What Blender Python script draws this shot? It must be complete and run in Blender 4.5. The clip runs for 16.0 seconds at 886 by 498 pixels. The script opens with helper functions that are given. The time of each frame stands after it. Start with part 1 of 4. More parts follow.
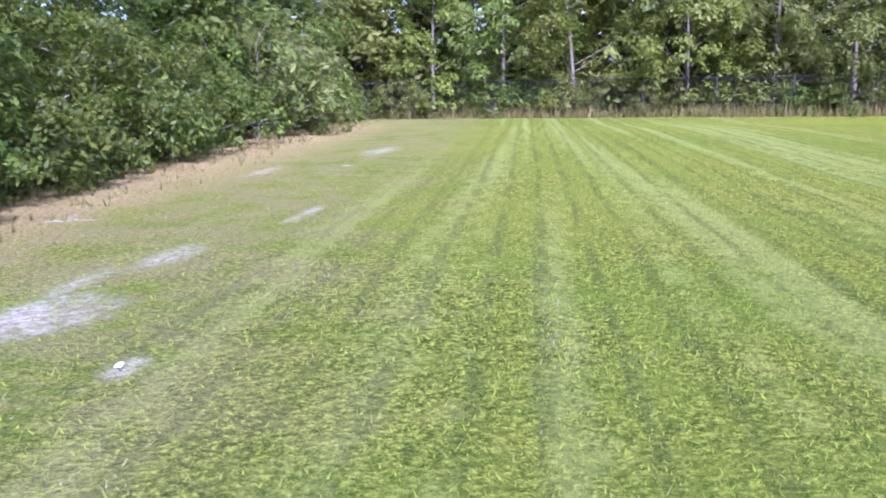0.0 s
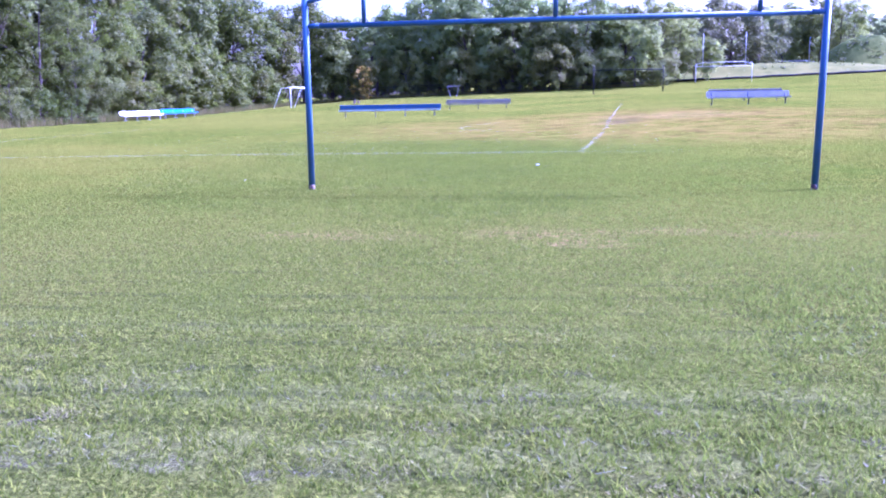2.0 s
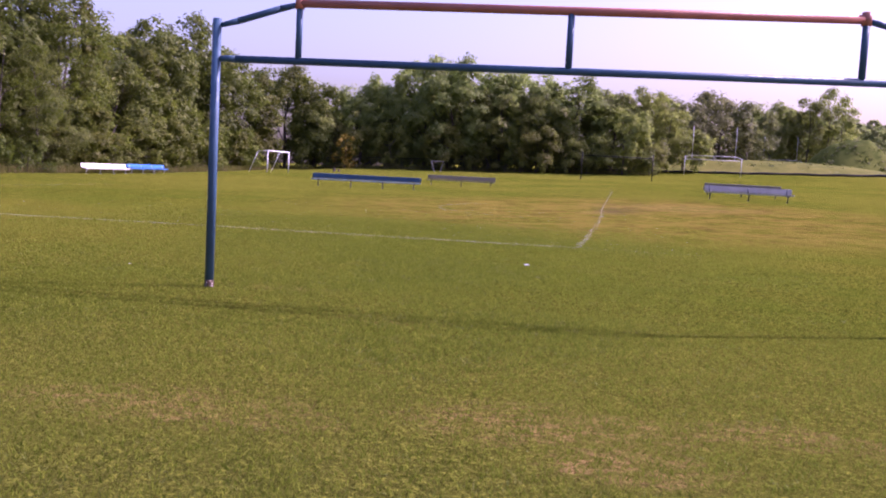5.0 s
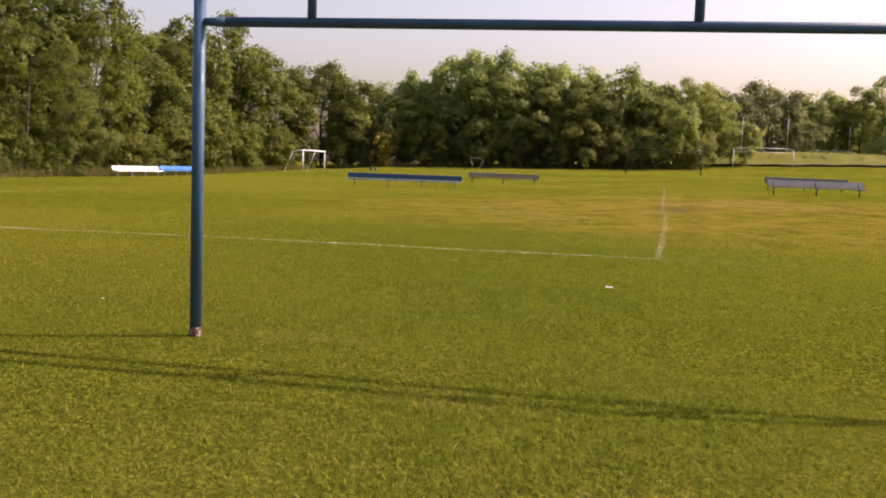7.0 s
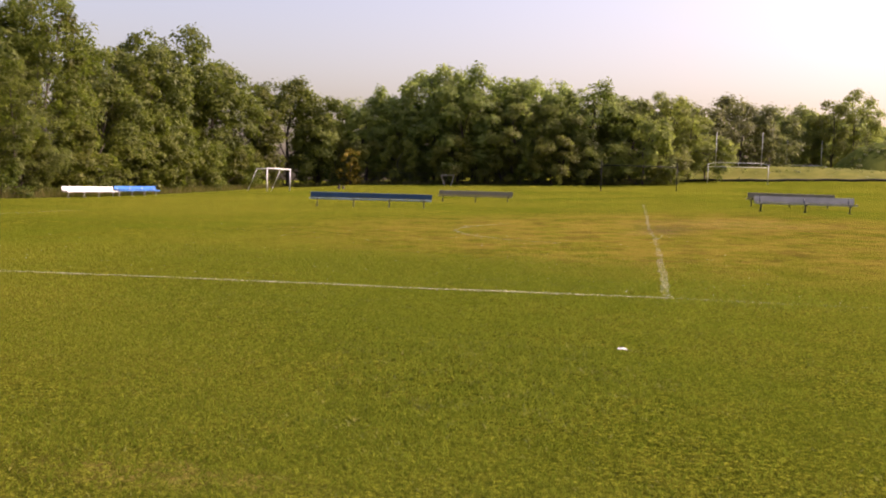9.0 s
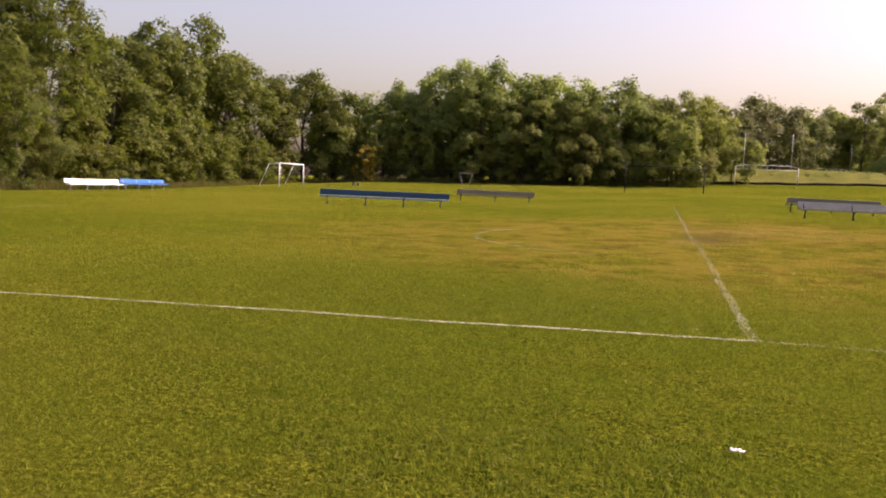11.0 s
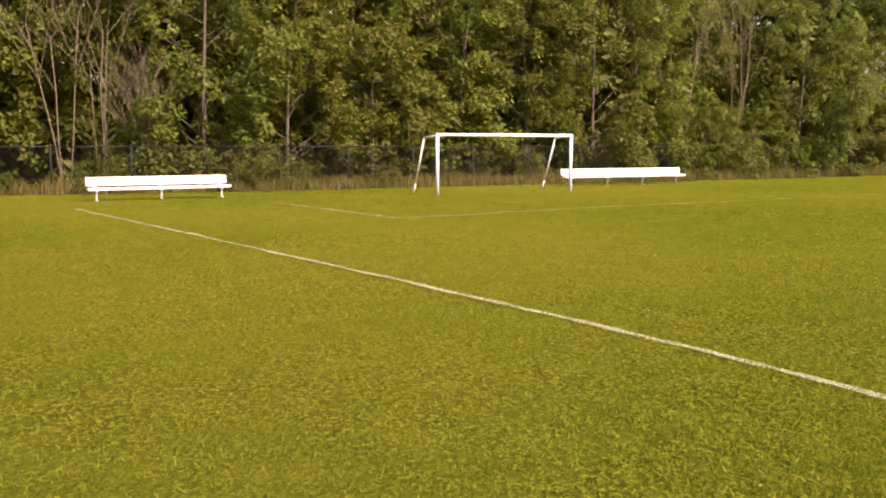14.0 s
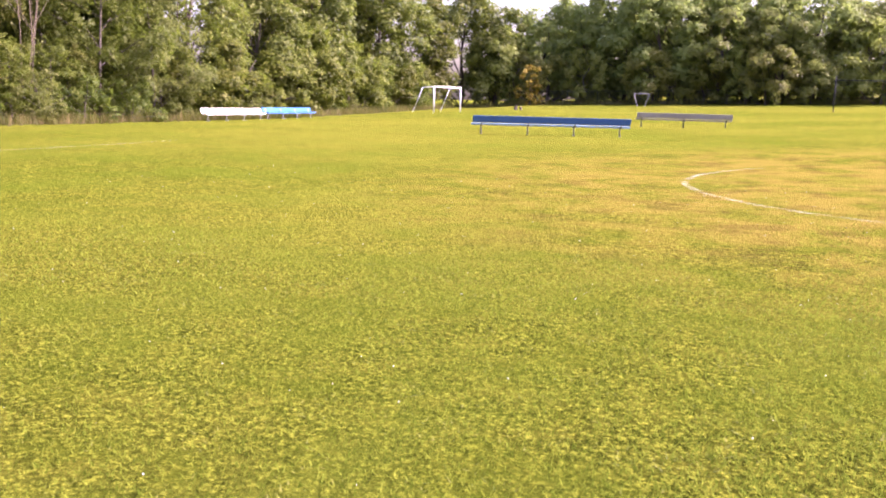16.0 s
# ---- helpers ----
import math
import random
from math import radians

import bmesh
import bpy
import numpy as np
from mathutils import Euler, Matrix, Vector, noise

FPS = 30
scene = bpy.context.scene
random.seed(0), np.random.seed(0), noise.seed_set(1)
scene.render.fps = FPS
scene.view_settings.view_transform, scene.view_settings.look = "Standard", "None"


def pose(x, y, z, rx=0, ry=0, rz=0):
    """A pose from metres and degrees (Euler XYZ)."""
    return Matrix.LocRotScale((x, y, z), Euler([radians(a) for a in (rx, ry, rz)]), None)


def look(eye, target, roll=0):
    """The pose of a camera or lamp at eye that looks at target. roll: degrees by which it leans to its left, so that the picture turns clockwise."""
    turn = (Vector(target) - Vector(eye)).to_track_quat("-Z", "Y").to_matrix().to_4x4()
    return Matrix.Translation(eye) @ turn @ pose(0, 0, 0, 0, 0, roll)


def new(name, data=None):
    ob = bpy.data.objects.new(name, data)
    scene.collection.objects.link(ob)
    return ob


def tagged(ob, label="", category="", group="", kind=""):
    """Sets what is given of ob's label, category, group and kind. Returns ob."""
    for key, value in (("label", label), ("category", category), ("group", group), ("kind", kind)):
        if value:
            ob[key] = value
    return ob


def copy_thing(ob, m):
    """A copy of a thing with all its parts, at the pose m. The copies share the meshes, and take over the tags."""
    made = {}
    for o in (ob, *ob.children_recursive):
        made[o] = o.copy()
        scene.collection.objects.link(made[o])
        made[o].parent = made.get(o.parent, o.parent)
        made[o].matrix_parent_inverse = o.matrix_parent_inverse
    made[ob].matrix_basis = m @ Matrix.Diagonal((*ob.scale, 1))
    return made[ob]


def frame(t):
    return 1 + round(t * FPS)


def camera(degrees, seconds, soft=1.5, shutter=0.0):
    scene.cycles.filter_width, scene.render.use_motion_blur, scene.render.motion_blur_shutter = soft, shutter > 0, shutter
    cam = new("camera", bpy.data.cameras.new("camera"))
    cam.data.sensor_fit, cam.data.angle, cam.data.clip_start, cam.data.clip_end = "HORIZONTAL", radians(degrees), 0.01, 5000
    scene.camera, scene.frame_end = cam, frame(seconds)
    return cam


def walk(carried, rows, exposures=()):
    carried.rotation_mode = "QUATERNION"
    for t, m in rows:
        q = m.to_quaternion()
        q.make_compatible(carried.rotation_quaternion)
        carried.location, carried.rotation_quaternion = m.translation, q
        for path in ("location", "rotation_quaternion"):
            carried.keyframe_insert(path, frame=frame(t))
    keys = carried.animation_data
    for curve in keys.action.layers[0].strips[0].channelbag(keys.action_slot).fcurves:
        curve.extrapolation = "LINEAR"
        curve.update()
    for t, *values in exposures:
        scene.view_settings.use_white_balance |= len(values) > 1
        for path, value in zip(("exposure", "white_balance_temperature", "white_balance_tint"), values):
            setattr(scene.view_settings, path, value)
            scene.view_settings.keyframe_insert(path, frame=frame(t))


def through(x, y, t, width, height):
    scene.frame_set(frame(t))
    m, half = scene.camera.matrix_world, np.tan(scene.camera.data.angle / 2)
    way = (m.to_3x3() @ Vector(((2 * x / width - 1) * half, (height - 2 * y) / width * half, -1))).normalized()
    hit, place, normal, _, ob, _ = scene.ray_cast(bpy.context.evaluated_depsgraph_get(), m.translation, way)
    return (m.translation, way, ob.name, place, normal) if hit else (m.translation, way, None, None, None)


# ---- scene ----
cam = camera(52.7, 16.0, soft=1.95)
PATH = [
    (0, (1.65, -15.289, 1.438), (-0.298, -15.565, 1.078), -0.9),
    (0.3, (1.357, -14.915, 1.439), (-0.602, -14.677, 1.113), -0.8),
    (0.5, (1.177, -14.698, 1.439), (-0.707, -14.102, 1.134), -1.3),
    (0.7, (0.990, -14.497, 1.439), (-0.709, -13.486, 1.138), -1.3),
    (1, (0.753, -14.24, 1.436), (-0.605, -12.798, 1.156), -0.8),
    (1.2, (0.665, -14.106, 1.413), (-0.440, -12.465, 1.120), -0.6),
    (1.5, (0.572, -13.886, 1.37), (-0.234, -12.08, 1.075), -0.6),
    (1.7, (0.484, -13.678, 1.366), (-0.113, -11.792, 1.071), -0.9),
    (2, (0.389, -13.314, 1.365), (0.085, -11.365, 1.031), -0.9),
    (2.2, (0.378, -13.077, 1.370), (0.231, -11.115, 1.008), -0.2),
    (2.5, (0.375, -12.722, 1.385), (0.332, -10.754, 1.027), 0.6),
    (2.7, (0.377, -12.469, 1.392), (0.342, -10.501, 1.040), 0.8),
    (3, (0.38, -12.058, 1.396), (0.309, -10.086, 1.068), 1.3),
    (3.2, (0.365, -11.766, 1.393), (0.305, -9.792, 1.079), 1.6),
    (3.5, (0.321, -11.329, 1.383), (0.26, -9.359, 1.041), 2.1),
    (4, (0.264, -10.635, 1.361), (0.063, -8.662, 1.102), 2.7),
    (4.2, (0.22, -10.34, 1.346), (0.003, -8.365, 1.12), 3.0),
    (6.3, (-0.331, -7.475, 1.4), (-0.66, -5.508, 1.248), 2.7),
    (6.5, (-0.414, -7.182, 1.359), (-0.743, -5.216, 1.197), 2.9),
    (7, (-0.597, -6.568, 1.399), (-0.942, -4.606, 1.219), 2.2),
    (7.5, (-0.737, -5.89, 1.433), (-1.101, -3.93, 1.281), 2.2),
    (8, (-0.864, -5.225, 1.449), (-1.177, -3.255, 1.304), 1.6),
    (8.2, (-0.875, -4.93, 1.441), (-1.173, -2.956, 1.309), 1.4),
    (10.3, (-1.231, -1.954, 1.514), (-1.505, 0.021, 1.357), 2.1),
    (10.5, (-1.283, -1.662, 1.516), (-1.586, 0.31, 1.37), 2.1),
    (11, (-1.39, -0.949, 1.52), (-1.712, 1.019, 1.373), 2.7),
    (11.2, (-1.448, -0.684, 1.531), (-1.752, 1.286, 1.370), 2.8),
    (11.5, (-1.54, -0.281, 1.555), (-1.826, 1.692, 1.397), 2.9),
    (12, (-1.668, 0.493, 1.582), (-1.916, 2.469, 1.389), 2.8),
    (12.2, (-1.732, 0.827, 1.600), (-1.966, 2.801, 1.375), 2.6),
    (12.5, (-1.835, 1.292, 1.626), (-2.144, 3.252, 1.37), 1.1),
    (12.8, (-1.918, 1.663, 1.636), (-2.480, 3.571, 1.425), 0.2),
    (13, (-1.947, 1.897, 1.637), (-2.773, 3.706, 1.426), 0.4),
    (13.2, (-1.952, 2.152, 1.632), (-3.107, 3.773, 1.439), 0.7),
    (13.5, (-1.972, 2.566, 1.624), (-3.456, 3.894, 1.444), 1.5),
    (13.8, (-2.086, 3.005, 1.619), (-3.751, 4.091, 1.398), 0.5),
    (14, (-2.225, 3.296, 1.617), (-3.96, 4.264, 1.388), 0.0),
    (14.2, (-2.401, 3.576, 1.614), (-4.157, 4.499, 1.364), 0.2),
    (14.5, (-2.682, 4.002, 1.607), (-4.402, 4.988, 1.347), 0.7),
    (14.8, (-2.920, 4.469, 1.594), (-4.549, 5.599, 1.331), 0.8),
    (15, (-3.039, 4.791, 1.58), (-4.607, 6.001, 1.299), 0.8),
    (15.3, (-3.149, 5.264, 1.550), (-4.601, 6.604, 1.240), 1.4),
    (15.5, (-3.177, 5.568, 1.535), (-4.432, 7.088, 1.197), 1.5),
    (15.7, (-3.169, 5.870, 1.533), (-4.211, 7.543, 1.189), 1.1),
    (16, (-3.141, 6.331, 1.532), (-3.805, 8.189, 1.204), 1.6),
]
SUN_EL, SUN_AZ = radians(41.7), radians(21.4)
EXPOSURES = [(0, 2.17, 4550, 42), (0.6, 2.47, 4350, 54), (1.5, 2.37, 4180, 75), (2.5, 2.04, 4180, 78), (4.2, 1.27, 4550, 90), (6.3, 0.96, 6950, 38),
             (8.2, 0.96, 7050, 38), (12.5, 0.84, 7250, 37), (13.4, 0.94, 7400, 34), (14.5, 1.57, 7250, 34), (15.2, 1.77, 6420, 46), (16, 2.35, 5900, 56)]
walk(cam, [(t, look(eye, target, roll)) for t, eye, target, roll in PATH], EXPOSURES)

# ---------------------------------------------------------------- world and sun
world = bpy.data.worlds.new("sky_world")
scene.world = world
world.use_nodes = True
wn = world.node_tree
sky = wn.nodes.new("ShaderNodeTexSky")
sky.sky_type, sky.sun_disc = "NISHITA", False
sky.sun_elevation, sky.sun_rotation = SUN_EL, math.pi / 2 - SUN_AZ
sky.air_density, sky.dust_density, sky.ozone_density = 1.3, 4.5, 1.0
wn.nodes["Background"].inputs["Strength"].default_value = 0.12
wn.links.new(sky.outputs[0], wn.nodes["Background"].inputs["Color"])
sun = new("sun", bpy.data.lights.new("sun", "SUN"))
sun.data.energy, sun.data.angle, sun.data.color = 3.7, radians(0.45), (1.0, 0.94, 0.84)
d = Vector((math.cos(SUN_AZ) * math.cos(SUN_EL), math.sin(SUN_AZ) * math.cos(SUN_EL), math.sin(SUN_EL)))
sun.matrix_world = look(d * 120, (0, 0, 0))


# ---------------------------------------------------------------- helpers
def ease(v, a, b):
    t = min(1.0, max(0.0, (v - a) / (b - a)))
    return t * t * (3 - 2 * t)


def ground_z(x, y):
    far = max(0.0, y - 20.0)
    rise = 0.0003 * min(far, 97.0) ** 2 + 0.07 * min(60.0, max(0.0, far - 145))
    dip = ease(-x, 26, 34) * (0.11 + 0.0055 * min(40.0, max(0.0, y - 25)))
    # the middle of the field swells up towards the east
    swell = (0.12 + 0.5 * ease(x, -8, 9.5)) * ease(x, -24, -15) * ease(y, 9, 40) * (1 - ease(y, 60, 100))
    return rise * min(1.5, max(0.3, 1 + 0.012 * x)) - dip + swell


class Nodes:
    def __init__(self, name):
        self.mat = bpy.data.materials.new(name)
        self.mat.use_nodes = True
        self.t = self.mat.node_tree
        self.bsdf = self.t.nodes["Principled BSDF"]

    def n(self, kind, **kw):
        node = self.t.nodes.new("ShaderNode" + kind)
        for k, v in kw.items():
            if k in node.inputs.keys():
                self.put(node.inputs[k], v)
            else:
                setattr(node, k, v)
        return node

    def put(self, socket, v):
        if isinstance(v, bpy.types.NodeSocket):
            self.t.links.new(v, socket)
        else:
            socket.default_value = v

    def noise(self, vec, scale, detail=4, rough=0.6):
        return self.n("TexNoise", Vector=vec, Scale=scale, Detail=detail, Roughness=rough).outputs["Fac"]

    def math(self, op, a, b=0.0, c=0.0, clamp=False):
        node = self.n("Math", operation=op, use_clamp=clamp)
        for s, v in zip(node.inputs, (a, b, c)):
            self.put(s, v)
        return node.outputs[0]

    def remap(self, v, a, b, lo=0.0, hi=1.0):
        node = self.n("MapRange", interpolation_type="SMOOTHSTEP")
        for s, x in zip(node.inputs, (v, a, b, lo, hi)):
            self.put(s, x)
        return node.outputs[0]

    def mix(self, f, a, b, blend="MIX"):
        node = self.n("Mix", data_type="RGBA", blend_type=blend)
        self.put(node.inputs[0], f)
        for s, v in ((node.inputs[6], a), (node.inputs[7], b)):
            self.put(s, v if isinstance(v, bpy.types.NodeSocket) else (*v, 1.0))
        return node.outputs[2]

    def bump(self, height, strength, distance):
        return self.n("Bump", Height=height, Strength=strength, Distance=distance).outputs[0]

    def base(self, color, rough=0.8, metallic=0.0, normal=None, spec=0.3):
        self.put(self.bsdf.inputs["Base Color"], color if isinstance(color, bpy.types.NodeSocket) else (*color, 1.0))
        self.put(self.bsdf.inputs["Roughness"], rough)
        self.bsdf.inputs["Metallic"].default_value = metallic
        self.bsdf.inputs["Specular IOR Level"].default_value = spec
        if normal is not None:
            self.put(self.bsdf.inputs["Normal"], normal)
        return self.mat

    def pos(self):
        return self.n("NewGeometry").outputs["Position"]

    def obj(self):
        return self.n("TexCoord").outputs["Object"]


def painted(name, color, chip=(0.25, 0.16, 0.1), wear=0.62, rough=0.42, metallic=0.0):
    k = Nodes(name)
    p = k.obj()
    big, fine = k.noise(p, 2.5, 4), k.noise(p, 28, 5)
    c = k.mix(k.remap(big, 0.35, 0.7), [v * 0.86 for v in color], [min(1, v * 1.06) for v in color])
    c = k.mix(k.remap(fine, wear, wear + 0.06), c, chip)
    return k.base(c, k.remap(fine, 0.3, 0.7, rough - 0.1, rough + 0.2), metallic, k.bump(fine, 0.25, 0.004))


def leafy(name, dark, light, gloss=0.5, through=0.4, spec=0.15, lit=(0.22, 0.30, 0.03)):
    k = Nodes(name)
    geo = k.n("NewGeometry")
    rnd = geo.outputs["Random Per Island"]
    tree = k.n("ObjectInfo").outputs["Random"]
    c = k.mix(rnd, dark, light)
    hue = k.n("HueSaturation")
    k.put(hue.inputs["Hue"], k.remap(tree, 0, 1, 0.48, 0.515))
    k.put(hue.inputs["Value"], k.remap(tree, 0, 1, 0.75, 1.2))
    k.put(hue.inputs["Color"], c)
    k.base(hue.outputs[0], gloss, spec=spec)
    tr = k.n("BsdfTranslucent")
    k.put(tr.inputs["Color"], k.mix(0.6, hue.outputs[0], lit))
    m = k.n("MixShader")
    k.put(m.inputs[0], through)
    k.put(m.inputs[1], k.bsdf.outputs[0])
    k.put(m.inputs[2], tr.outputs[0])
    k.put(k.t.nodes["Material Output"].inputs[0], m.outputs[0])
    return k.mat


def barky(name, a, b):
    k = Nodes(name)
    p = k.obj()
    n = k.noise(p, 9, 5, 0.7)
    return k.base(k.mix(n, a, b), 0.9, 0, k.bump(n, 0.6, 0.03))


def grassy():
    k = Nodes("mown_grass")
    p = k.pos()
    sep = k.n("SeparateXYZ", Vector=p)
    x, y = sep.outputs[0], sep.outputs[1]
    vfine, fine, mid, big, huge = k.noise(p, 64, 4, 0.85), k.noise(p, 17, 6, 0.75), k.noise(p, 3.2, 5), k.noise(p, 0.45, 4), k.noise(p, 0.07, 3)
    patch = k.noise(p, 1.1, 4, 0.6)
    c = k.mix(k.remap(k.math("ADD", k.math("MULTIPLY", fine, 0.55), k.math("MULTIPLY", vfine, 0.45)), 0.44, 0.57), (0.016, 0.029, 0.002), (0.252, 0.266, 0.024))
    sway = k.n("VectorMath", operation="ADD")
    k.put(sway.inputs[0], p)
    k.put(sway.inputs[1], k.n("VectorMath", operation="SCALE", Scale=0.022).outputs[0])
    warp = k.n("TexNoise", Vector=p, Scale=14.0, Detail=3.0)
    k.put(sway.inputs[1].links[0].from_node.inputs[0], warp.outputs["Color"])
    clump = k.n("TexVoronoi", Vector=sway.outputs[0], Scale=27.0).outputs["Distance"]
    # shade between the grass clumps, painted into the colour as dark gaps
    gap_shade = k.remap(clump, 0.3, 0.66)
    c = k.mix(k.math("MULTIPLY", gap_shade, 0.72), c, (0.016, 0.025, 0.002))
    c = k.mix(k.remap(mid, 0.42, 0.7, 0, 0.32), c, (0.188, 0.178, 0.02))
    c = k.mix(k.remap(patch, 0.5, 0.36, 0, 0.45), c, (0.056, 0.08, 0.004))
    c = k.mix(k.remap(big, 0.4, 0.62, 0, 0.5), c, (0.074, 0.106, 0.007))
    c = k.mix(k.remap(huge, 0.35, 0.65, 0, 0.35), c, (0.172, 0.157, 0.02))
    # parched ground in the middle of the field
    wide = k.math("ADD", k.math("MULTIPLY", patch, 0.5), k.math("MULTIPLY", big, 0.5))
    px, py = k.math("DIVIDE", k.math("SUBTRACT", x, 2.5), 13.0), k.math("DIVIDE", k.math("SUBTRACT", y, 25.0), 13.5)
    dry = k.remap(k.math("ADD", k.math("MULTIPLY", px, px), k.math("MULTIPLY", py, py)), 1.25, 0.3)
    c = k.mix(k.math("MULTIPLY", dry, k.remap(wide, 0.42, 0.57, 0.08, 0.75)), c, k.mix(fine, (0.112, 0.085, 0.013), (0.27, 0.198, 0.036)))
    c = k.mix(k.math("MULTIPLY", dry, k.remap(k.noise(p, 0.8, 5, 0.7), 0.48, 0.38, 0, 0.65)), c, (0.088, 0.064, 0.014))
    # the rougher strip behind the goal is tinted paler and bluer to imitate veiling glare
    c = k.mix(k.remap(k.math("ADD", y, k.math("MULTIPLY", big, 6.0)), 5.0, -8.0, 0, 0.26), c, k.mix(k.remap(k.math("ADD", k.math("MULTIPLY", fine, 0.45), k.math("MULTIPLY", vfine, 0.55)), 0.36, 0.64), (0.018, 0.036, 0.006), (0.202, 0.22, 0.054)))
    # mower stripes in the cut strip behind the goal
    south = k.math("MULTIPLY", k.remap(y, -7.0, -9.5), k.remap(y, -21.0, -18.0))
    wob = k.math("ADD", k.math("ADD", y, k.math("MULTIPLY", x, -0.045)), k.math("MULTIPLY", big, 0.2))
    lay = k.n("CombineXYZ", X=k.math("MULTIPLY", x, 0.025), Y=k.math("MULTIPLY", wob, 1.15))
    swath, track = k.noise(lay.outputs[0], 1.0, 2, 0.5), k.noise(lay.outputs[0], 3.4, 2, 0.5)
    strew = k.math("ADD", k.math("MULTIPLY", mid, 0.34), k.math("MULTIPLY", fine, 0.22))
    lit = k.math("MULTIPLY", south, k.remap(k.math("ADD", swath, strew), 0.76, 0.93, 0, 0.32))
    c = k.mix(lit, c, (0.215, 0.225, 0.065))
    rut = k.math("MULTIPLY", south, k.remap(k.math("ADD", track, strew), 0.68, 0.54, 0, 0.52))
    c = k.mix(rut, c, (0.045, 0.058, 0.015))
    comb = k.math("SINE", k.math("ADD", k.math("MULTIPLY", wob, 15.0), k.math("MULTIPLY", k.noise(lay.outputs[0], 1.3, 3), 5.0)))
    line = k.math("MULTIPLY", k.math("MULTIPLY", k.remap(y, -5.0, -7.5), k.remap(y, -19.0, -16.5)), k.remap(k.math("ADD", comb, k.math("MULTIPLY", mid, 1.5)), 1.25, 1.75, 0, 0.42))
    c = k.mix(k.math("MULTIPLY", line, k.remap(patch, 0.38, 0.55)), c, (0.04, 0.05, 0.014))

    # grey thatch and matted clippings in the rougher cut
    thatch = k.math("MULTIPLY", k.math("MULTIPLY", k.math("MULTIPLY", k.remap(y, -7.6, -9.2), k.remap(y, -13.6, -12.6)), k.remap(x, -9.0, -6.0)), k.math("ADD", k.noise(p, 2.3, 5, 0.72), k.math("MULTIPLY", comb, 0.03)))
    c = k.mix(k.remap(thatch, 0.56, 0.66, 0, 0.5), c, k.mix(k.remap(vfine, 0.42, 0.6), (0.07, 0.066, 0.028), (0.25, 0.228, 0.115)))

    # dried-out and bare places
    def spot(cx, cy, rx, ry):
        dx = k.math("DIVIDE", k.math("SUBTRACT", x, cx), rx)
        dy = k.math("DIVIDE", k.math("SUBTRACT", y, cy), ry)
        d2 = k.math("ADD", k.math("MULTIPLY", dx, dx), k.math("MULTIPLY", dy, dy))
        return k.remap(k.math("ADD", d2, k.math("MULTIPLY", k.math("ADD", mid, fine), 1.7)), 2.5, 1.3)
    crumb = k.noise(p, 9, 5, 0.8)
    soil = k.mix(k.remap(crumb, 0.4, 0.62), (0.14, 0.09, 0.026), (0.35, 0.23, 0.075))
    for cx, cy, rx, ry, f in ((0.0, -4.35, 1.0, 0.5, 0.75), (0.45, -4.95, 0.55, 0.32, 0.9), (-2.1, -4.6, 1.1, 0.45, 0.65), (1.3, -4.15, 0.7, 0.3, 0.7), (2.3, -4.3, 0.8, 0.3, 0.55),
                              (-1.4, -1.3, 0.7, 0.3, 0.4), (4.4, 29.5, 4.2, 3.6, 0.6), (1.35, 24.4, 1.0, 1.3, 0.7), (-2.9, 0.3, 0.8, 0.25, 0.4)):
        c = k.mix(k.math("MULTIPLY", k.math("MULTIPLY", spot(cx, cy, rx * 1.25, ry * 1.25), f), k.remap(crumb, 0.42, 0.56, 0.15, 1.0)), c, soil)
    wet = k.math("MULTIPLY", spot(2.1, 26.0, 1.7, 3.7), k.remap(k.noise(p, 1.6, 5, 0.7), 0.42, 0.56, 0.1, 0.85))
    c = k.mix(wet, c, (0.075, 0.05, 0.03))
    worn = k.math("MULTIPLY", k.remap(k.math("ADD", k.math("ADD", y, k.math("MULTIPLY", x, -0.06)), k.math("MULTIPLY", big, 3.0)), -14.0, -17.0), k.remap(patch, 0.35, 0.6, 0.1, 0.6))
    c = k.mix(worn, c, k.mix(fine, (0.085, 0.07, 0.028), (0.2, 0.165, 0.075)))
    # dry dirt verge along the southern hedge
    verge = k.math("ADD", k.math("ADD", y, k.math("MULTIPLY", x, -0.06)), k.math("ADD", k.math("MULTIPLY", mid, 2.4), k.math("MULTIPLY", big, 2.0)))
    vf = k.math("MULTIPLY", k.math("MULTIPLY", k.remap(verge, -16.9, -19.5), k.remap(x, -40, -30)), k.remap(k.math("ADD", mid, big), 0.75, 1.1, 0.5, 1.0))
    c = k.mix(k.math("MULTIPLY", vf, 0.88), c, k.mix(k.remap(fine, 0.35, 0.65), (0.13, 0.092, 0.036), (0.33, 0.236, 0.108)))
    pale = k.math("MULTIPLY", k.remap(verge, -14.2, -16.4), k.remap(k.math("ADD", k.noise(p, 0.7, 4, 0.65), k.math("MULTIPLY", fine, 0.12)), 0.72, 0.80))
    sand = k.mix(k.remap(crumb, 0.4, 0.6), (0.18, 0.15, 0.1), (0.40, 0.36, 0.29))
    c = k.mix(k.math("MULTIPLY", pale, 0.8), c, sand)
    for cx, cy, rx, ry, f in ((-3.6, -18.7, 1.0, 0.55, 0.8), (-2.6, -17.6, 0.3, 0.16, 0.8), (-5.7, -18.75, 0.9, 0.3, 0.55), (-4.7, -19.0, 0.7, 0.2, 0.5), (-8.3, -18.3, 1.1, 0.16, 0.5), (-18.3, -19.5, 1.8, 0.5, 0.5), (-13.5, -20.6, 1.4, 0.25, 0.45)):
        c = k.mix(k.math("MULTIPLY", spot(cx, cy, rx, ry), f), c, sand)
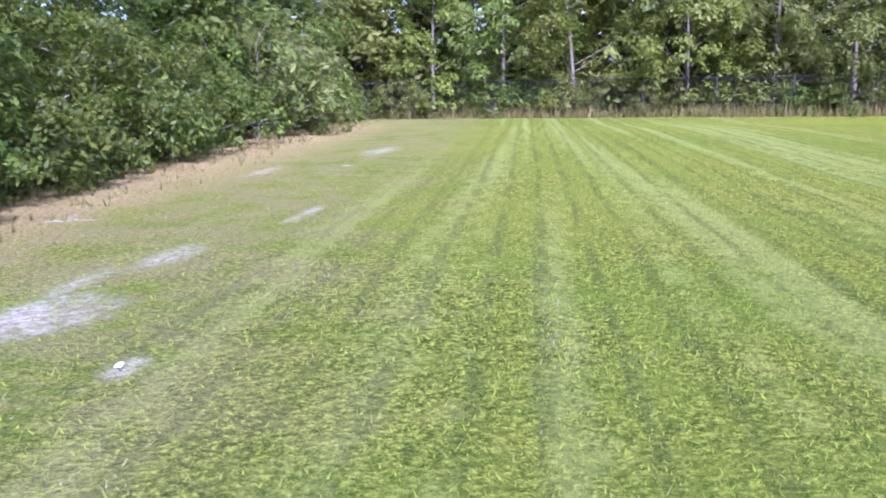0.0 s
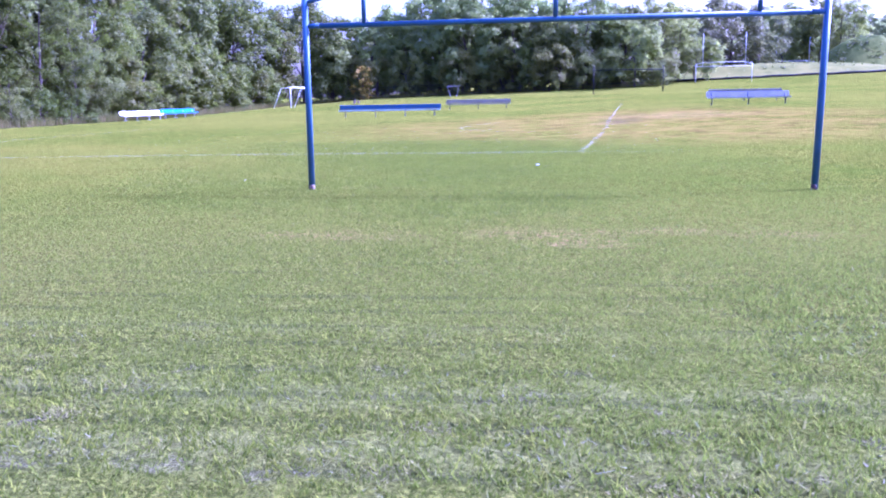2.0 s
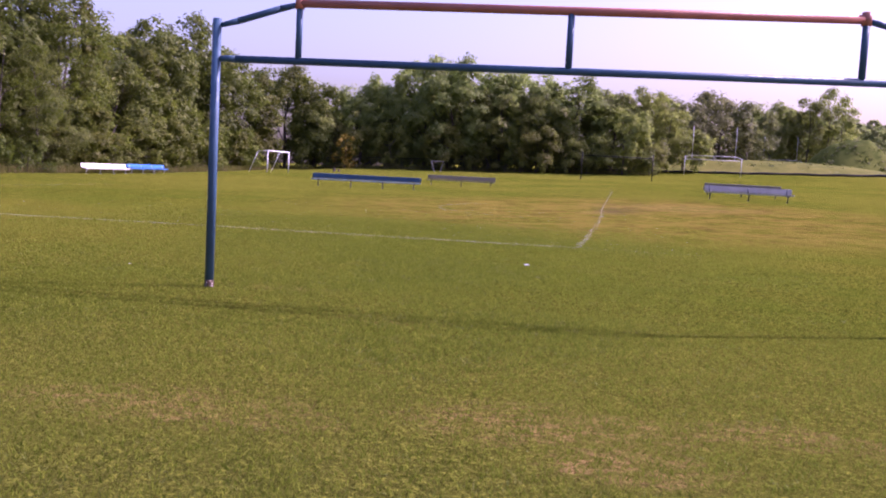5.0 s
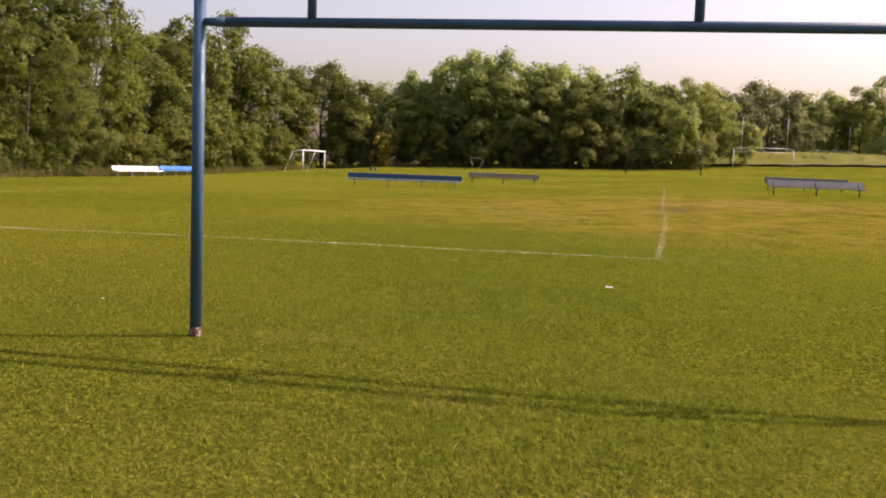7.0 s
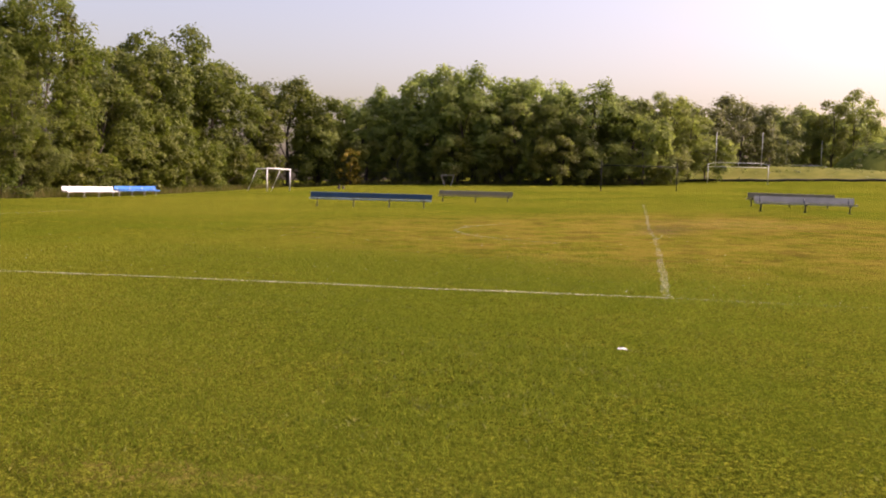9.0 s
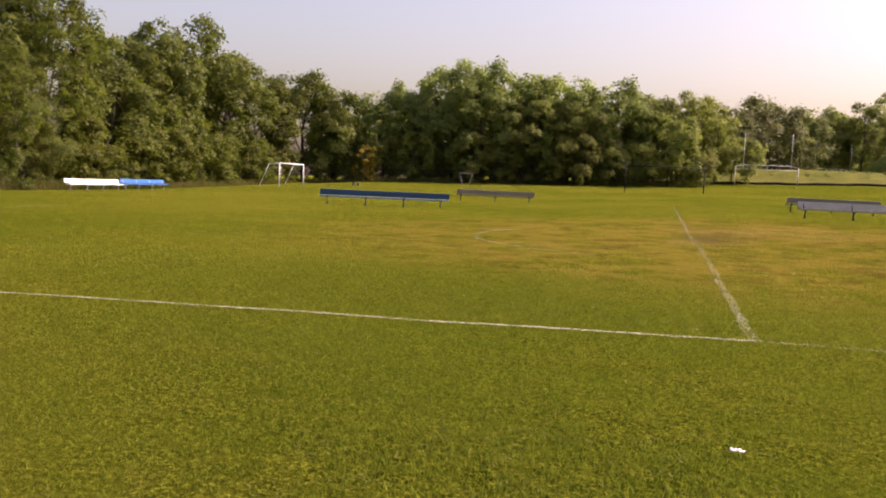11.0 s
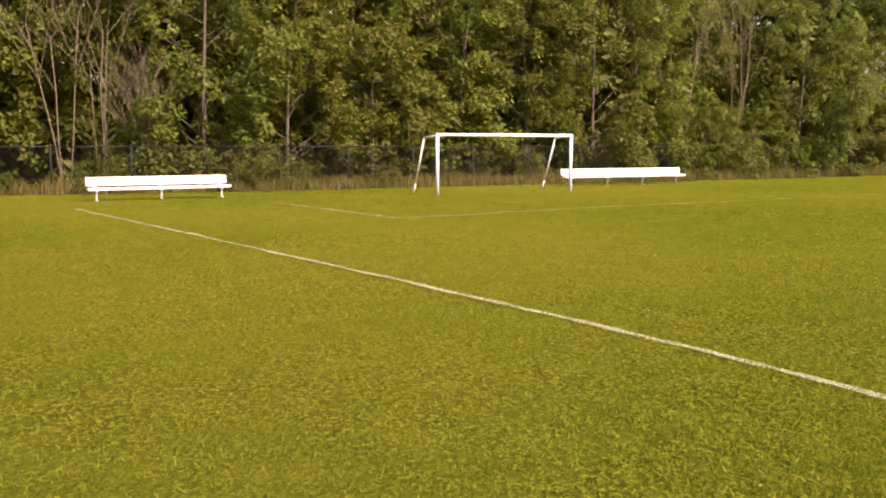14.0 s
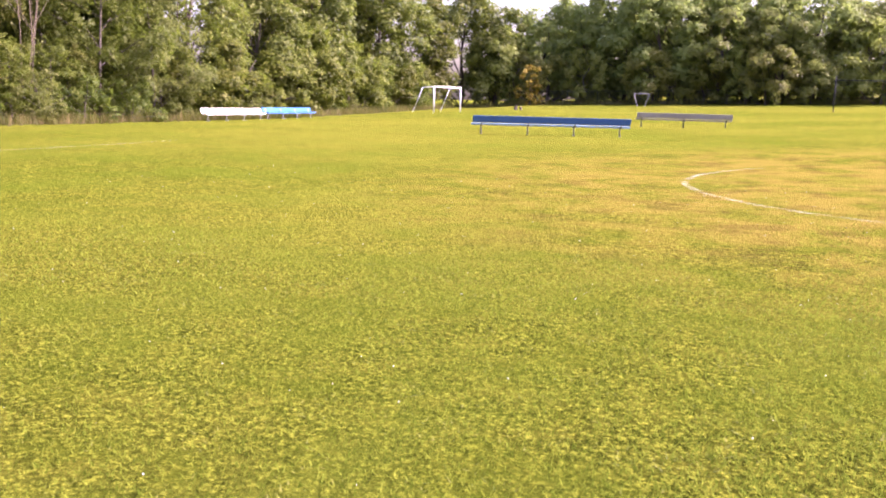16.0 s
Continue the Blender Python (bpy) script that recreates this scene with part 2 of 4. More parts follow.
    # dry slope beyond the field
    slope = k.math("MULTIPLY", k.remap(k.math("ADD", y, k.math("MULTIPLY", big, 3)), 113, 117), k.remap(x, 0, 14))
    c = k.mix(k.math("MULTIPLY", slope, 0.8), c, k.mix(big, (0.11, 0.105, 0.032), (0.18, 0.155, 0.06)))
    h = k.math("ADD", k.math("ADD", k.math("SUBTRACT", fine, k.math("MULTIPLY", clump, 0.55)), k.math("MULTIPLY", vfine, 0.35)), k.math("MULTIPLY", mid, 0.8))
    return k.base(c, 0.85, 0, k.bump(h, 1.0, 0.05), spec=0.0)


def chalky(name="chalk", wear=0.45):
    k = Nodes(name)
    p = k.pos()
    fine, mid = k.noise(p, 66, 4, 0.85), k.noise(p, 1.3, 3)
    k.base(k.mix(fine, (0.3, 0.3, 0.15), (0.62, 0.61, 0.42)), 0.9)
    tr = k.n("BsdfTransparent")
    m = k.n("MixShader")
    k.put(m.inputs[0], k.remap(k.math("ADD", fine, k.math("MULTIPLY", mid, 0.2)), wear + 0.04, wear + 0.22, 0.0, 0.95))
    k.put(m.inputs[1], tr.outputs[0])
    k.put(m.inputs[2], k.bsdf.outputs[0])
    k.put(k.t.nodes["Material Output"].inputs[0], m.outputs[0])
    return k.mat


M = {
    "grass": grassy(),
    "chalk": chalky("chalk", 0.505), "chalk_worn": chalky("chalk_worn", 0.56), "chalk_arc": chalky("chalk_arc", 0.54), "chalk_gone": chalky("chalk_gone", 0.585), "chalk_faint": chalky("chalk_faint", 0.52),
    "blue": painted("blue_paint", (0.037, 0.09, 0.145), wear=0.72),
    "bench_blue": painted("bench_blue_paint", (0.022, 0.07, 0.18), wear=0.7),
    "blue_light": painted("bright_blue_paint", (0.04, 0.17, 0.46), wear=0.7),
    "rust": painted("rusty_chipped_paint", (0.045, 0.026, 0.015), chip=(0.42, 0.36, 0.28), wear=0.57, rough=0.8),
    "navy": painted("navy_paint", (0.02, 0.03, 0.06), wear=0.7),
    "red": painted("faded_red_paint", (0.42, 0.15, 0.1), wear=0.64),
    "white": painted("white_paint", (0.8, 0.8, 0.79), wear=0.72),
    "concrete": painted("concrete_collar", (0.5, 0.46, 0.4), wear=0.6, rough=0.8),
    # bench blue lightened to show sun falling on the seat top
    "pale_blue": painted("sunlit_blue_paint", (0.2, 0.33, 0.5), wear=0.62),
    "grey": painted("grey_bench_paint", (0.32, 0.315, 0.295), wear=0.66),
    "weathered": painted("weathered_wood", (0.2, 0.19, 0.17), wear=0.6, rough=0.75),
    "galv": painted("galvanised_steel", (0.45, 0.46, 0.46), wear=0.7, rough=0.45, metallic=0.5),
    "pale_pipe": painted("pale_galvanised_pipe", (0.6, 0.6, 0.57), wear=0.7, rough=0.5),
    "black": painted("black_vinyl", (0.012, 0.012, 0.011), chip=(0.04, 0.038, 0.035), wear=0.7, rough=0.75),
    "leaf": leafy("oak_leaves", (0.044, 0.062, 0.008), (0.114, 0.131, 0.018)),
    "leaf_hedge": leafy("hedge_leaves", (0.022, 0.038, 0.005), (0.1, 0.12, 0.015)),
    # leaf colour raised so the shaded sides look lifted by distance haze
    "leaf_oak": leafy("haze_paled_oak_leaves", (0.155, 0.18, 0.05), (0.22, 0.23, 0.06), through=0.55, lit=(0.34, 0.45, 0.09)),
    "leaf_wood": leafy("western_oak_leaves", (0.044, 0.055, 0.009), (0.124, 0.127, 0.020), through=0.36),
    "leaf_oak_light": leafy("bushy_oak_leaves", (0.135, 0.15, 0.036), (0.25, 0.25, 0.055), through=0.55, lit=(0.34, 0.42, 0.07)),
    "leaf_dull": leafy("dull_brown_leaves", (0.1, 0.108, 0.036), (0.175, 0.175, 0.058), through=0.5, lit=(0.26, 0.29, 0.08)),
    # albedo and translucency brightened in place of haze over the back rows
    "leaf_far": leafy("haze_paled_distant_leaves", (0.15, 0.165, 0.045), (0.28, 0.285, 0.072), through=0.6, lit=(0.38, 0.5, 0.09)),
    "leaf_yellow": leafy("locust_leaves", (0.054, 0.069, 0.009), (0.138, 0.144, 0.019)),
    "leaf_grey": leafy("willow_leaves", (0.068, 0.078, 0.016), (0.136, 0.140, 0.032), through=0.5, lit=(0.27, 0.33, 0.06)),
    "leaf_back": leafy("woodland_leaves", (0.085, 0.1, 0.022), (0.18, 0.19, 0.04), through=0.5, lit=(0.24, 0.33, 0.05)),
    # air haze put into the leaf colour: pale, greyish, low in contrast
    "leaf_haze": leafy("haze_paled_leaves", (0.12, 0.135, 0.045), (0.215, 0.22, 0.08), through=0.6, lit=(0.34, 0.43, 0.12)),
    "leaf_orange": leafy("turning_leaves", (0.2, 0.13, 0.015), (0.4, 0.27, 0.04)),
    "weed": leafy("tall_weeds", (0.09, 0.095, 0.022), (0.24, 0.19, 0.065)),
    "weed_dry": leafy("dry_weeds", (0.11, 0.095, 0.032), (0.25, 0.195, 0.075)),
    "blade": leafy("grass_blades", (0.048, 0.07, 0.005), (0.218, 0.232, 0.024), 0.7, 0.4, 0.0),
    "dry_blade": leafy("dry_grass_blades", (0.035, 0.055, 0.01), (0.2, 0.21, 0.055), 0.8, 0.35, 0.0),
    "clipping": leafy("dry_clippings", (0.1, 0.1, 0.04), (0.205, 0.2, 0.09), 0.8, 0.2),
    "bark": barky("bark", (0.05, 0.04, 0.03), (0.13, 0.105, 0.08)),
    "bark_pale": barky("dead_bark", (0.085, 0.065, 0.04), (0.19, 0.15, 0.1)),
}


def link(name, me, material, parent=None, label=""):
    ob = new(name, me)
    if material is not None and not me.materials:
        me.materials.append(material)
    if parent is not None:
        ob.parent = parent
    return tagged(ob, label)


def part(name, bm, material, parent=None, label="", smooth=False):
    me = bpy.data.meshes.new(name)
    bm.to_mesh(me)
    bm.free()
    if smooth:
        me.polygons.foreach_set("use_smooth", [True] * len(me.polygons))
    return link(name, me, material, parent, label)


def mesh_np(name, verts, faces):
    """A mesh from arrays of vertices and of triangles or quads."""
    me = bpy.data.meshes.new(name)
    n, k = faces.shape
    me.vertices.add(len(verts))
    me.vertices.foreach_set("co", np.asarray(verts, np.float32).ravel())
    me.loops.add(n * k)
    me.loops.foreach_set("vertex_index", np.asarray(faces, np.int32).ravel())
    me.polygons.add(n)
    me.polygons.foreach_set("loop_start", np.arange(0, n * k, k, dtype=np.int32))
    me.update(calc_edges=True)
    return me


def tube(bm, a, b, r, r2=None, sides=12, caps=True):
    a, b = Vector(a), Vector(b)
    m = Matrix.Translation((a + b) / 2) @ (b - a).to_track_quat("Z", "Y").to_matrix().to_4x4()
    bmesh.ops.create_cone(bm, cap_ends=caps, segments=sides, radius1=r, radius2=r if r2 is None else r2, depth=(b - a).length, matrix=m)
    return bm


def slab(bm, x0, y0, z0, x1, y1, z1, bevel=0.008, m=None):
    made = bmesh.ops.create_cube(bm, size=1.0, matrix=(m or Matrix()) @ Matrix.Translation(((x0 + x1) / 2, (y0 + y1) / 2, (z0 + z1) / 2)) @ Matrix.Diagonal((x1 - x0, y1 - y0, z1 - z0, 1)))
    if bevel:
        edges = {e for v in made["verts"] for e in v.link_edges}
        bmesh.ops.bevel(bm, geom=list(edges), offset=bevel, segments=2, affect="EDGES", profile=0.7)
    return bm


def empty(name, m, label, category, group=""):
    ob = new(name)
    ob.matrix_world = m
    return tagged(ob, label, category, group)


# ---------------------------------------------------------------- ground
def steps(lo, hi, near_lo, near_hi, fine, grow=1.25):
    out = list(np.arange(near_lo, near_hi + fine / 2, fine))
    s, v = fine, near_hi
    while v < hi:
        s *= grow
        v += s
        out.append(min(v, hi))
    s, v = fine, near_lo
    while v > lo:
        s *= grow
        v -= s
        out.insert(0, max(v, lo))
    return np.array(out)


def build_ground():
    xs, ys = steps(-900, 900, -46, 60, 1.0), steps(-900, 1200, -28, 135, 1.0)
    gx, gy = np.meshgrid(xs, ys)
    z = np.array([[ground_z(a, b) for a in xs] for b in ys])
    bumps = np.array([[0.035 * noise.noise((a * 0.35, b * 0.35, 3.0)) for a in xs] for b in ys])
    v = np.stack([gx, gy, z + np.minimum(bumps, 0.0)], -1).reshape(-1, 3)
    nx, ny = len(xs), len(ys)
    i = (np.arange(ny - 1)[:, None] * nx + np.arange(nx - 1)).ravel()
    me = mesh_np("ground", v, np.stack([i, i + 1, i + nx + 1, i + nx], 1))
    me.polygons.foreach_set("use_smooth", [True] * len(me.polygons))
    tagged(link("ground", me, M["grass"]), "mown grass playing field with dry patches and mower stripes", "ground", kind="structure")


build_ground()


def ribbon(name, pts, width, material, label, lift=0.02, seed=1):
    """A chalk line along a run of points, hand-laid, with an uneven edge."""
    rng = random.Random(seed)
    line = []
    for a, b in zip(pts, pts[1:]):
        n = max(2, int(math.dist(a, b) / 0.1))
        line += [(a[0] + (b[0] - a[0]) * i / n, a[1] + (b[1] - a[1]) * i / n) for i in range(n)]
    line.append(pts[-1])
    v, f = [], []
    for i, (x, y) in enumerate(line):
        p, q = line[max(0, i - 1)], line[min(len(line) - 1, i + 1)]
        nx, ny = q[1] - p[1], p[0] - q[0]
        s = width / 2 / (math.hypot(nx, ny) or 1)
        k, j = 1 + rng.uniform(-0.2, 0.2) + 0.2 * noise.noise((x * 2.1, y * 2.1, seed + 4.0)), 1.6 * noise.noise((x * 0.9, y * 0.9, seed)) + 0.5 * noise.noise((x * 3.0, y * 3.0, seed))
        for e in (-1, 1):
            px, py = x + (e * k + j * 0.5) * nx * s, y + (e * k + j * 0.5) * ny * s
            v.append((px, py, ground_z(px, py) + lift))
        if i:
            f.append((2 * i - 2, 2 * i, 2 * i + 1, 2 * i - 1))
    me = mesh_np(name, np.array(v), np.array(f))
    tagged(link(name, me, material), label, "line marking", kind="structure")


ribbon("goal_line_marking", [(-26.9, 6.2), (-19.6, 7.1), (-14, 7.75), (-11.1, 8.08), (-8.6, 8.34), (-6.0, 8.5), (-4.6, 8.57), (-3.1, 8.56), (-1.8, 8.68), (0.4, 8.78)], 0.1, M["chalk"], "white chalk line hand-laid across the grass", seed=1)
ribbon("goal_line_marking", [(0.43, 8.78), (1.9, 8.72), (3.2, 8.78)], 0.1, M["chalk_gone"], "nearly worn-away end of the chalk line", seed=6)
ribbon("hash_line_marking", [(0.4, 8.78), (0.56, 11.1), (0.73, 13.3), (1.05, 17.5), (1.33, 21.6), (1.46, 24.6), (1.62, 28), (2.0, 33), (2.3, 38), (3.1, 50)], 0.12, M["chalk_worn"], "worn white chalk line running up the field", seed=2)
ribbon("circle_marking", [(1.4 + 6.0 * math.cos(a), 24.6 + 6.0 * math.sin(a)) for a in np.radians(np.arange(140, 246, 4))], 0.13, M["chalk_arc"], "curved white chalk line on dry grass", seed=3)
ribbon("box_marking", [(-27.2, 11.45), (-23.2, 11.85), (-19.95, 12.1), (-20.4, 15.2), (-20.8, 18.8), (-20.6, 23), (-20.6, 30)], 0.1, M["chalk_faint"], "faint chalk box in front of the small goal", seed=4)


# ---------------------------------------------------------------- goals
def combo_goal(name, m, frame_mat, bar_mat, label, top=6.2, group="", upper=True, lean=0.0):
    """A welded pipe goal: soccer frame below, raised football crossbar and uprights above."""
    ob = empty(name, m, label, "goal", group)
    w, u = 3.72, 2.82
    for s in (-1, 1):
        w = 3.72 - (lean if s > 0 else 0)
        bm = tube(bmesh.new(), (s * w, 0, -0.1), (s * w + (lean if s > 0 else 0), 0, 2.86), 0.047, sides=20)
        bmesh.ops.create_uvsphere(bm, u_segments=16, v_segments=8, radius=0.047, matrix=Matrix.Translation((s * w + (lean if s > 0 else 0), 0, 2.86)) @ Matrix.Diagonal((1, 1, 0.3, 1)))
        post = part("post", bm, frame_mat, ob, smooth=True)
        part("collar", tube(bmesh.new(), (s * w, 0, -0.1), (s * w, 0, 0.075), 0.0495, 0.048, 16), M["rust"], post, "chipped bare metal at the ground", True)
        if not upper:
            continue
        w = 3.72
        bm = tube(bmesh.new(), (s * (w - 0.05), 0, 2.80), (s * (w - 0.24), 0, 2.85), 0.026, 0.036)
        tube(bm, (s * (w - 0.24), 0, 2.85), (s * (u + 0.2), 0, 2.99), 0.036)
        tube(bm, (s * (u + 0.2), 0, 2.99), (s * (u + 0.03), 0, 3.03), 0.036, 0.028)
        part("slanted_brace", bm, frame_mat, ob, smooth=True)
        part("coupler", tube(bmesh.new(), (s * u, 0, 2.99), (s * u, 0, 3.12), 0.05, 0.048, 14), bar_mat, ob, "flattened welded joint", True)
        if top > 3.2:
            part("upright", tube(bmesh.new(), (s * u, 0, 3.1), (s * u, 0, top), 0.035), bar_mat, ob, smooth=True)
    w = 3.72
    bm = tube(bmesh.new(), (-w + 0.22, 0, 2.45), (w - 0.22, 0, 2.45), 0.039, sides=16)
    for s in (-1, 1):
        tube(bm, (s * (w - 0.22), 0, 2.45), (s * (w - 0.04), 0, 2.45), 0.039, 0.03, 16)
    part("crossbar", bm, frame_mat, ob, smooth=True)
    if not upper:
        return ob
    for x in (-u, 0, u):
        part("stub", tube(bmesh.new(), (x, 0, 2.47), (x, 0, 3.05), 0.035), frame_mat, ob, smooth=True)
    part("upper_crossbar", tube(bmesh.new(), (-u, 0, 3.05), (u, 0, 3.05), 0.045, sides=16), bar_mat, ob, smooth=True)
    return ob


combo_goal("goal", pose(0, 0, 0), M["blue"], M["red"], "blue pipe soccer goal with red football crossbar above", top=3.1, lean=0.06)
fx, fy = 18.2, 107.0
combo_goal("goal", pose(fx, fy, ground_z(fx, fy), rz=-6) @ Matrix.Diagonal((0.92, 1, 0.82, 1)), M["pale_pipe"], M["pale_pipe"], "pale metal pipe goal with tall football uprights", top=7.5)
fx, fy = 35.2, 147.0
combo_goal("goal", pose(fx, fy, ground_z(fx, fy), rz=-6) @ Matrix.Diagonal((0.92, 1, 0.82, 1)), M["pale_pipe"], M["pale_pipe"], "pale metal goal with uprights past the berm", top=7.8)
fx, fy = 5.3, 86.7
combo_goal("goal", pose(fx, fy, ground_z(fx, fy), rz=7), M["black"], M["black"], "dark pipe goal frame near the northern wood", upper=False)


def small_goal(name, m, label, w=5.35, h=2.0):
    """A portable white youth goal, open to local -y, with slanted back legs."""
    ob = empty(name, m, label, "goal", "portable goals")
    for s in (-1, 1):
        x = s * w / 2
        part("post", tube(bmesh.new(), (x, 0, 0), (x, 0, h), 0.055, sides=14), M["white"], ob, smooth=True)
        part("top_arm", tube(bmesh.new(), (x, 0, h - 0.02), (x, 1.0, h - 0.08), 0.03), M["white"], ob, smooth=True)
        bm = tube(bmesh.new(), (x, 1.0, h - 0.08), (x, 1.68, 0.35), 0.032)
        tube(bm, (x, 1.68, 0.36), (x, 1.85, 0.0), 0.032)
        part("back_leg", bm, M["white"], ob, smooth=True)
    part("crossbar", tube(bmesh.new(), (-w / 2 - 0.05, 0, h), (w / 2 + 0.05, 0, h), 0.055, sides=14), M["white"], ob, smooth=True)
    return ob


def at(x, y, rz=0.0):
    return pose(x, y, ground_z(x, y), rz=rz)


small_goal("goal", at(-28.2, 20.3, 88), "white pipe youth goal without net beside white bench")
small_goal("goal", at(-27.72, 75.2, 84.5), "white pipe youth goal without net before the trees", w=5.0)
small_goal("goal", at(50.5, 99.5, 20), "white pipe goal at the field's far corner")


# ---------------------------------------------------------------- benches
def bench(m, length, legs, seat, back, leg, label, seat_z=0.36, back_z=(0.47, 0.74)):
    """A player bench: two seat planks with a stiffener and a plank back on pipe supports; it faces local -y."""
    ob = empty("bench", m, label, "bench", "player benches")
    h, top = length / 2, seat_z + 0.075
    for y0 in (-0.16, 0.0):
        part("seat_plank", slab(bmesh.new(), -h, y0, top - 0.045, h, y0 + 0.145, top), seat, ob)
    for y0 in (-0.155, 0.105):
        part("seat_rail", slab(bmesh.new(), -h + 0.02, y0, seat_z, h - 0.02, y0 + 0.035, top - 0.049, 0.004), seat, ob)
    part("backrest", slab(bmesh.new(), -h + 0.02, 0.0, 0.0, h - 0.02, 0.04, back_z[1] - back_z[0], m=pose(0, 0.22, back_z[0], rx=-10)), back, ob)
    for i in range(legs):
        x = -h + length * (0.06 + 0.88 * i / (legs - 1))
        bm = tube(bmesh.new(), (x, -0.13, seat_z - 0.024), (x, 0.2, seat_z - 0.024), 0.024)
        tube(bm, (x, 0.0, seat_z - 0.02), (x, 0.06, 0.0), 0.028)
        tube(bm, (x, 0.19, seat_z - 0.02), (x, 0.262, back_z[1] - 0.05), 0.024)
        tube(bm, (x, -0.12, 0.016), (x, 0.18, 0.016), 0.016)
        part("leg", bm, leg, ob, smooth=True)
    return ob


HIGH = (0.335, (0.47, 0.74))
bench(at(-31.9, 9.45, 96), 4.6, 3, M["white"], M["white"], M["white"], "white wooden player bench on white pipe legs", *HIGH)
bench(at(-33.3, 30.0, 87), 6.6, 4, M["white"], M["white"], M["galv"], "long white player bench behind the small goal")
bench(at(-34.5, 55.0, 90), 6.7, 4, M["white"], M["white"], M["galv"], "white player bench end to end with a blue one")
bench(at(-34.5, 61.85, 90), 6.7, 4, M["blue_light"], M["blue_light"], M["galv"], "bright blue player bench beside the brush")
# the seat's lighter blue has the sunlight painted in
bench(at(-11.45, 42.1, 204), 6.45, 4, M["pale_blue"], M["bench_blue"], M["weathered"], "long blue player bench standing on the field")
bench(at(-7.4, 55.0, 197), 4.95, 3, M["weathered"], M["weathered"], M["navy"], "weathered grey player bench on the field")
bench(at(9.6, 39.4, 6), 4.6, 3, M["grey"], M["grey"], M["navy"], "pale grey player bench with metal legs", 0.35, (0.44, 0.72))
bench(at(10.73, 47.6, 182), 4.6, 3, M["weathered"], M["weathered"], M["navy"], "dark weathered player bench behind the grey one")


# ---------------------------------------------------------------- trees
def leaf_cloud(rng, clumps, count, size, flat=0.75, droop=0.45):
    """Rhombic leaves in flattened sprays. clumps: rows of centre, radius and outward way."""
    clumps = np.array(clumps)
    area = clumps[:, 3] ** 2
    pick = rng.choice(len(clumps), count, p=area / area.sum())
    out = clumps[pick, 4:7]
    dirs = rng.normal(size=(count, 3)) * (1, 1, 0.55)
    dirs /= np.linalg.norm(dirs, axis=1, keepdims=True)
    rad = clumps[pick, 3:4] * (0.25 + 0.8 * rng.random((count, 1)) ** 0.6)
    off = dirs * rad
    off[:, 2] -= droop * (off[:, 0] ** 2 + off[:, 1] ** 2) / clumps[pick, 3]
    c = clumps[pick, :3] + off
    nrm = dirs * 0.5 + out * 0.5 + rng.normal(size=(count, 3)) * 0.4 + (0, 0, 0.6)
    nrm /= np.linalg.norm(nrm, axis=1, keepdims=True)
    a = np.cross(nrm, rng.normal(size=(count, 3)))
    a /= np.linalg.norm(a, axis=1, keepdims=True)
    b = np.cross(nrm, a)
    s = size * (0.55 + 0.9 * rng.random(count))[:, None]
    fold = nrm * s * 0.2
    v = np.stack([c - a * s, c + b * s * flat * 0.6 - fold, c + a * s * 1.1 - fold, c - b * s * flat * 0.6 - fold], 1).reshape(-1, 3)
    return v, np.arange(count * 4).reshape(-1, 4)


def make_tree(height, width, leaf, seed, count=6500, size=0.27, low=0.18, trunk_r=0.2, name="tree", label="", sprays=8, bark="bark", category="tree"):
    rng = np.random.default_rng(seed)
    ob = empty(name, Matrix(), label, category)
    bm = bmesh.new()
    top = height * 0.8
    lean = rng.normal(0, 0.3, 2)
    at_t = (0, 0.25, 0.5, 0.75, 1.0)
    pts = [Vector((lean[0] * t * t, lean[1] * t * t, top * t)) for t in at_t]
    rad = [trunk_r * (1 - 0.85 * t) for t in at_t]
    pts[0].z = -0.3
    for i in range(4):
        tube(bm, pts[i], pts[i + 1], rad[i], rad[i + 1], 8, False)
    clumps = []
    nb = int(12 + height * 1.4)
    for i in range(nb):
        t = low + (0.96 - low) * (i + rng.random()) / nb
        env = width * (math.sin(math.pi * min(1, (t - low) / (1 - low) * 0.8 + 0.18)) ** 0.65)
        a = i * 2.4 + rng.normal(0, 0.5)
        r = env * (0.35 + 0.55 * rng.random())
        c = Vector((r * math.cos(a), r * math.sin(a), height * t))
        s = width * (0.24 + 0.2 * rng.random()) * (1.1 - 0.3 * t)
        j = Vector((lean[0] * t * t, lean[1] * t * t, max(0.3, min(top, c.z - r * 0.6))))
        tube(bm, j, c, trunk_r * 0.32 * (1.1 - t), 0.015, 5, False)
        for _ in range(sprays):
            d = rng.normal(size=3) + (0.5 * c.x / (r + 0.1), 0.5 * c.y / (r + 0.1), 0.35)
            d /= np.linalg.norm(d)
            q = np.array(c) + d * s * (1, 1, 0.8) * (0.55 + 0.55 * rng.random())
            clumps.append((*q, s * (0.24 + 0.24 * rng.random()), *d))
    part("trunk", bm, M[bark], ob, smooth=True)
    v, f = leaf_cloud(rng, clumps, count, size)
    link("crown", mesh_np("crown", v, f), M[leaf], ob)
    return ob


